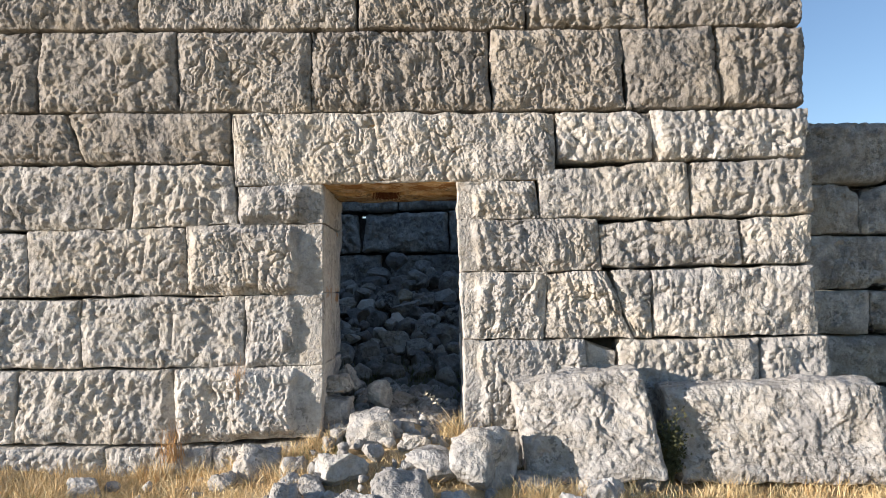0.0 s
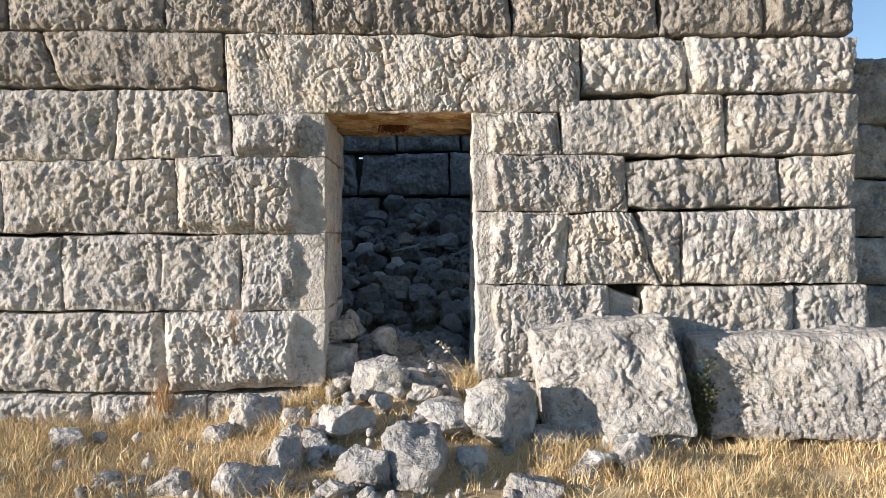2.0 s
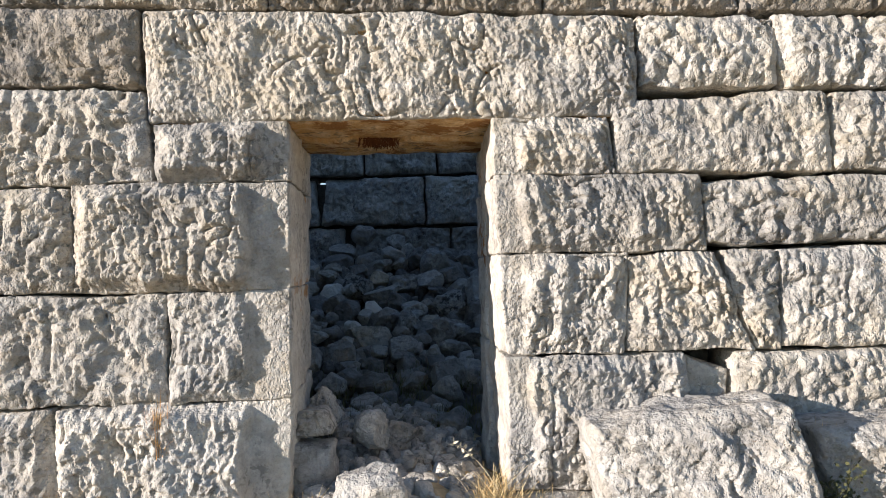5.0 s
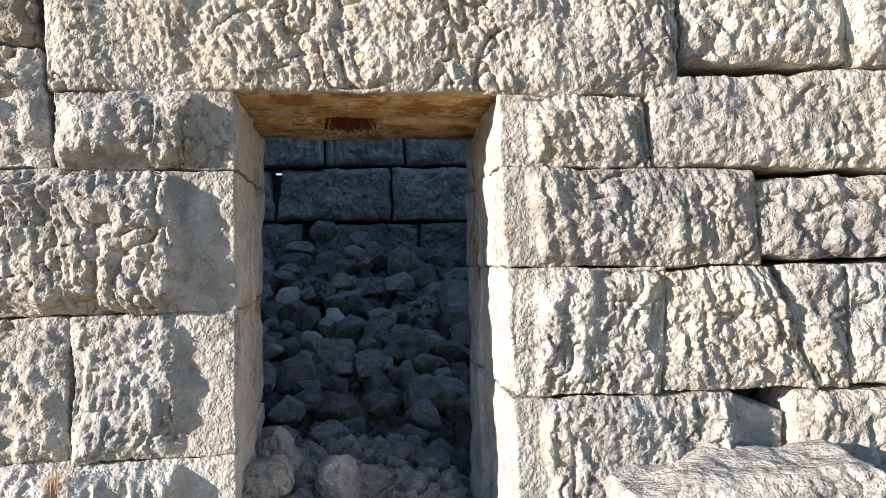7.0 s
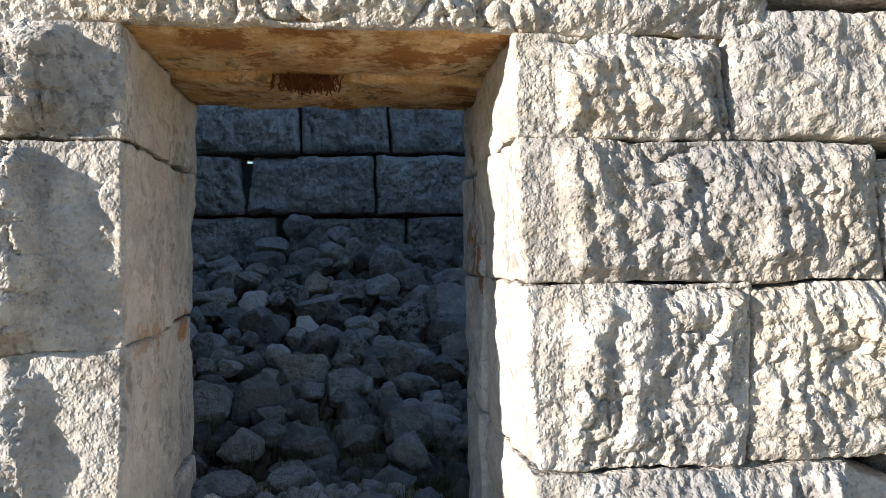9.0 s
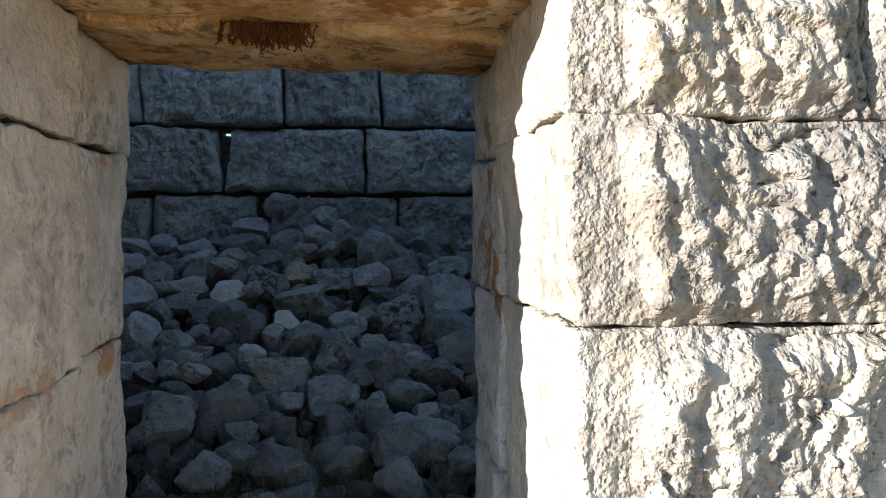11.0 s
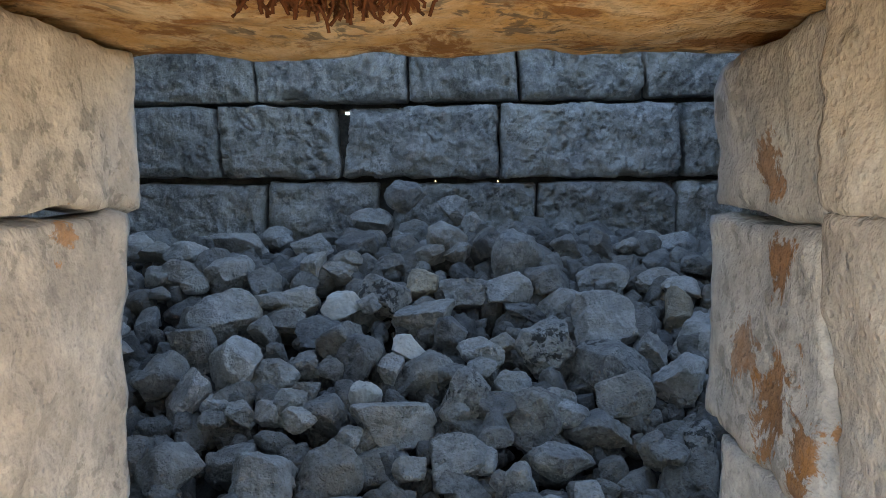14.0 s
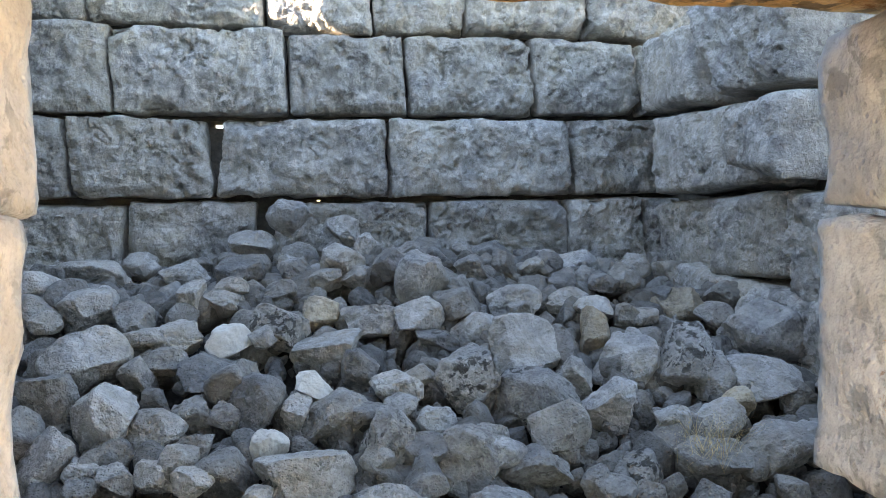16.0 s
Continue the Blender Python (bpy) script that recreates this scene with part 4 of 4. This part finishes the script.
def lawn(count, x0, x1, y0, y1, tall, low=0.25):
    out = []
    while len(out) < count:
        x, y = pick.uniform(x0, x1), pick.uniform(y0, y1)
        thick = 0.45 + 0.5 * noise.noise((x * 2.3, y * 2.3, 4.0)) + 0.6 * noise.noise((x * 8, y * 8, 1.0))
        if pick.random() > thick * 1.2:
            continue
        ln = tall * pick.uniform(0.3, 1.1) * (0.35 + max(0.1, thick))
        flat = pick.random() < low
        sway = (1.8 if flat else 0.8) * ln
        out.append((x, y, ln * (0.3 if flat else 1.0), pick.uniform(-1, 1) * sway, pick.uniform(-1, 1) * sway))
    foot = lumpy_ground(np.array([[o[0] for o in out]]), np.array([[o[1] for o in out]]))[0] - 0.008
    return [(o[0], o[1], float(z), *o[2:]) for o, z in zip(out, foot)]


grass = lawn(18000, -3.6, -0.75, 3.2, 4.50, 0.13, 0.5) + lawn(24000, 0.30, 3.8, 2.7, 4.1, 0.13, 0.45) + lawn(14000, -3.4, 3.6, 2.3, 3.5, 0.09, 0.6)
grass += lawn(2600, -1.1, 0.4, 3.3, 4.3, 0.09) + lawn(700, -0.02, 0.30, 4.30, 4.52, 0.22, 0.05) + lawn(500, -0.98, -0.70, 4.25, 4.48, 0.17, 0.05)
grass += lawn(6000, -3.4, 3.6, -1.5, 2.4, 0.08, 0.7) + lawn(1500, 2.4, 4.6, 4.0, 5.7, 0.12)
grass += lawn(34000, -3.6, 3.8, 2.5, 4.45, 0.09, 0.92)
grass += lawn(900, -2.0, -1.0, 4.3, 4.46, 0.18, 0.1)
blades("dry_grass", grass, M_STRAW, "dry straw-coloured grass at the foot of the wall", "grass")
blades("green_grass", lawn(600, -2.9, -2.0, 3.2, 3.8, 0.06) + lawn(350, -0.95, -0.6, 4.2, 4.45, 0.10) + lawn(500, 0.28, 0.6, 4.3, 4.45, 0.1), M_GREEN, "low olive-green weeds among dry grass", "grass")
inner = []
for k in range(1500):
    x, y = pick.gauss(-0.2, 0.5), pick.uniform(5.6, 6.8)
    inner.append((x, y, 0.30 + 0.36 * max(0, y - 6.3), pick.uniform(0.05, 0.14), pick.uniform(-0.06, 0.06), pick.uniform(-0.06, 0.06)))
blades("chamber_grass", inner, M_GREEN, "sparse dry weeds on the shaded chamber floor", "grass")


def tube(points, radii, sides=5):
    """A bent round stem as points and faces."""
    verts, faces = [], []
    for k, (p, r) in enumerate(zip(points, radii)):
        way = (points[min(k + 1, len(points) - 1)] - points[max(k - 1, 0)]).normalized()
        a = way.orthogonal().normalized()
        c = way.cross(a)
        for s in range(sides):
            t = 2 * math.pi * s / sides
            verts.append(p + r * (math.cos(t) * a + math.sin(t) * c))
    for k in range(len(points) - 1):
        for s in range(sides):
            faces.append((k * sides + s, k * sides + (s + 1) % sides, (k + 1) * sides + (s + 1) % sides, (k + 1) * sides + s))
    return verts, faces


def weed(name, base, tip, material, leaf_material, label, sprays=9, leaf=0.022, radius=0.003):
    """A dry stalk from base to tip with small seed leaves near its tip."""
    thing = tagged(new(name), label, "plant")
    thing.location = base
    base, tip = Vector((0, 0, 0)), Vector(tip) - Vector(base)
    bend = Vector((0, 0, 0.12 * tip.length))
    at = lambda t: base.lerp(tip, t) + bend * (4 * t * (1 - t))
    v, f = tube([at(k / 8) for k in range(9)], [radius * (1 - 0.07 * k) for k in range(9)])
    part("stem", mesh_of("stem", v, f), material, thing)
    for k in range(sprays):
        t = 0.55 + 0.45 * k / max(1, sprays - 1)
        p = at(t)
        d = Vector((pick.uniform(-1, 1), pick.uniform(-0.6, 0.6), pick.uniform(-0.8, 1))).normalized()
        s = d.orthogonal().normalized()
        lf = [p, p + 0.5 * leaf * d + 0.22 * leaf * s, p + leaf * d, p + 0.5 * leaf * d - 0.22 * leaf * s, p + 0.5 * leaf * d + 0.12 * leaf * s.cross(d)]
        part("leaf", mesh_of("leaf", lf, [(0, 1, 4), (1, 2, 4), (2, 3, 4), (3, 0, 4)]), leaf_material, thing)


M_PALE = plain("pale_stalk", (0.72, 0.60, 0.40), (0.85, 0.76, 0.58), 30.0, 0.7, island=True)
weed("dry_weed", (0.10, 4.47, 0.30), (-0.12, 4.38, 0.56), M_PALE, M_PALE, "pale dry seeding weed stalk bending across the doorway", 16, 0.03, 0.0028)
weed("dry_weed", (-0.02, 4.43, 0.28), (-0.15, 4.36, 0.46), M_PALE, M_PALE, "short pale dry weed stalk in the doorway", 6, 0.02, 0.0018)


def clump(name, x, y, z, height, spread, count, material, label):
    """A tuft of thin stems at a wall's foot or in a joint."""
    spots = [(x + pick.gauss(0, spread), y + pick.gauss(0, 0.012), z + pick.uniform(-0.02, 0.25 * height), height * pick.uniform(0.3, 1.0),
              pick.gauss(0, 0.8) * spread * 2, -abs(pick.gauss(0, 0.03))) for k in range(count)]
    ob = blades(name, spots, material, label, "plant", 0.004)
    ob["kind"] = "stuff"


twigs = []
for k in range(120):
    a = pick.uniform(0, 6.28)
    twigs.append((0.93 + pick.gauss(0, 0.05), 7.25 + pick.gauss(0, 0.05), 0.68 + pick.uniform(0, 0.12), pick.uniform(0.04, 0.2), 0.14 * math.cos(a), 0.14 * math.sin(a)))
blades("dry_twigs", twigs, M_STRAW, "dry pale twigs between the stones of the rubble heap", "plant", 0.0025)
clump("rusty_weed", -1.35, face_y(0.70) - 0.065, 0.48, 0.28, 0.02, 110, M_RUSTY, "rust-brown dry weed in a joint of the wall")
clump("rusty_weed", -1.77, face_y(0.3) - 0.085, 0.12, 0.26, 0.035, 110, M_RUSTY, "rust-brown dry weed at the foot of the wall")
M_SHRUB = plain("dark_shrub", (0.06, 0.065, 0.03), (0.13, 0.125, 0.055), 30.0, 0.7, island=True)
shrub = tagged(new("green_shrub"), "narrow olive-green leafy shrub between two fallen blocks", "shrub")
shrub.location = (1.36, 4.10, 0.06)
verts, faces = [], []
for k in range(9):
    top = Vector((pick.gauss(0, 0.045), pick.gauss(0, 0.03), pick.uniform(0.28, 0.46)))
    way = [top * t + Vector((0, 0, 0.03 * math.sin(3 * t))) for t in (0, 0.33, 0.66, 1)]
    v, f = tube(way, [0.004, 0.0035, 0.003, 0.002], 5)
    part("stem", mesh_of("stem", v, f), M_SHRUB, shrub)
    for q in range(110):
        at = top * pick.uniform(0.25, 1.05) + Vector((pick.gauss(0, 0.022), pick.gauss(0, 0.022), pick.gauss(0, 0.012)))
        d = Vector((pick.gauss(0, 1), pick.gauss(0, 1), pick.gauss(0.4, 0.7))).normalized() * pick.uniform(0.014, 0.026)
        w = d.orthogonal() * 0.32
        base = len(verts)
        verts += [at, at + 0.5 * d + w, at + d, at + 0.5 * d - w]
        faces.append((base, base + 1, base + 2, base + 3))
part("foliage", mesh_of("foliage", verts, faces, True), M_SHRUB, shrub, "dull olive-green leaves")
clump("yellow_weed", 1.42, 4.30, 0.45, 0.20, 0.02, 40, M_STRAW, "yellow dry weed above the fallen blocks")


def roots(x0, x1, count, reach):
    """Curled dark roots that hang from the joint of the doorway's ceiling."""
    verts, faces = [], []
    for k in range(count):
        x = pick.uniform(x0, x1) + pick.gauss(0, 0.02)
        grow = reach * pick.uniform(0.2, 1.0) * (0.6 + 0.5 * math.sin(40 * x))
        pts = [Vector((x, 5.072, 1.955))]
        for s in range(6):
            pts.append(pts[-1] + Vector((pick.gauss(0, 0.005), pick.uniform(0.0, 0.03) * grow, -0.007 + pick.gauss(0, 0.004))))
        v, f = tube(pts, [0.0024] * 7, 4)
        faces += [tuple(len(verts) + i for i in q) for q in f]
        verts += v
    tagged(part("roots", mesh_of("roots", verts, faces), M_ROOT), "dark red-brown roots hanging from the joint of the lintels", "roots", kind="stuff")


roots(-0.52, -0.36, 130, 0.3)
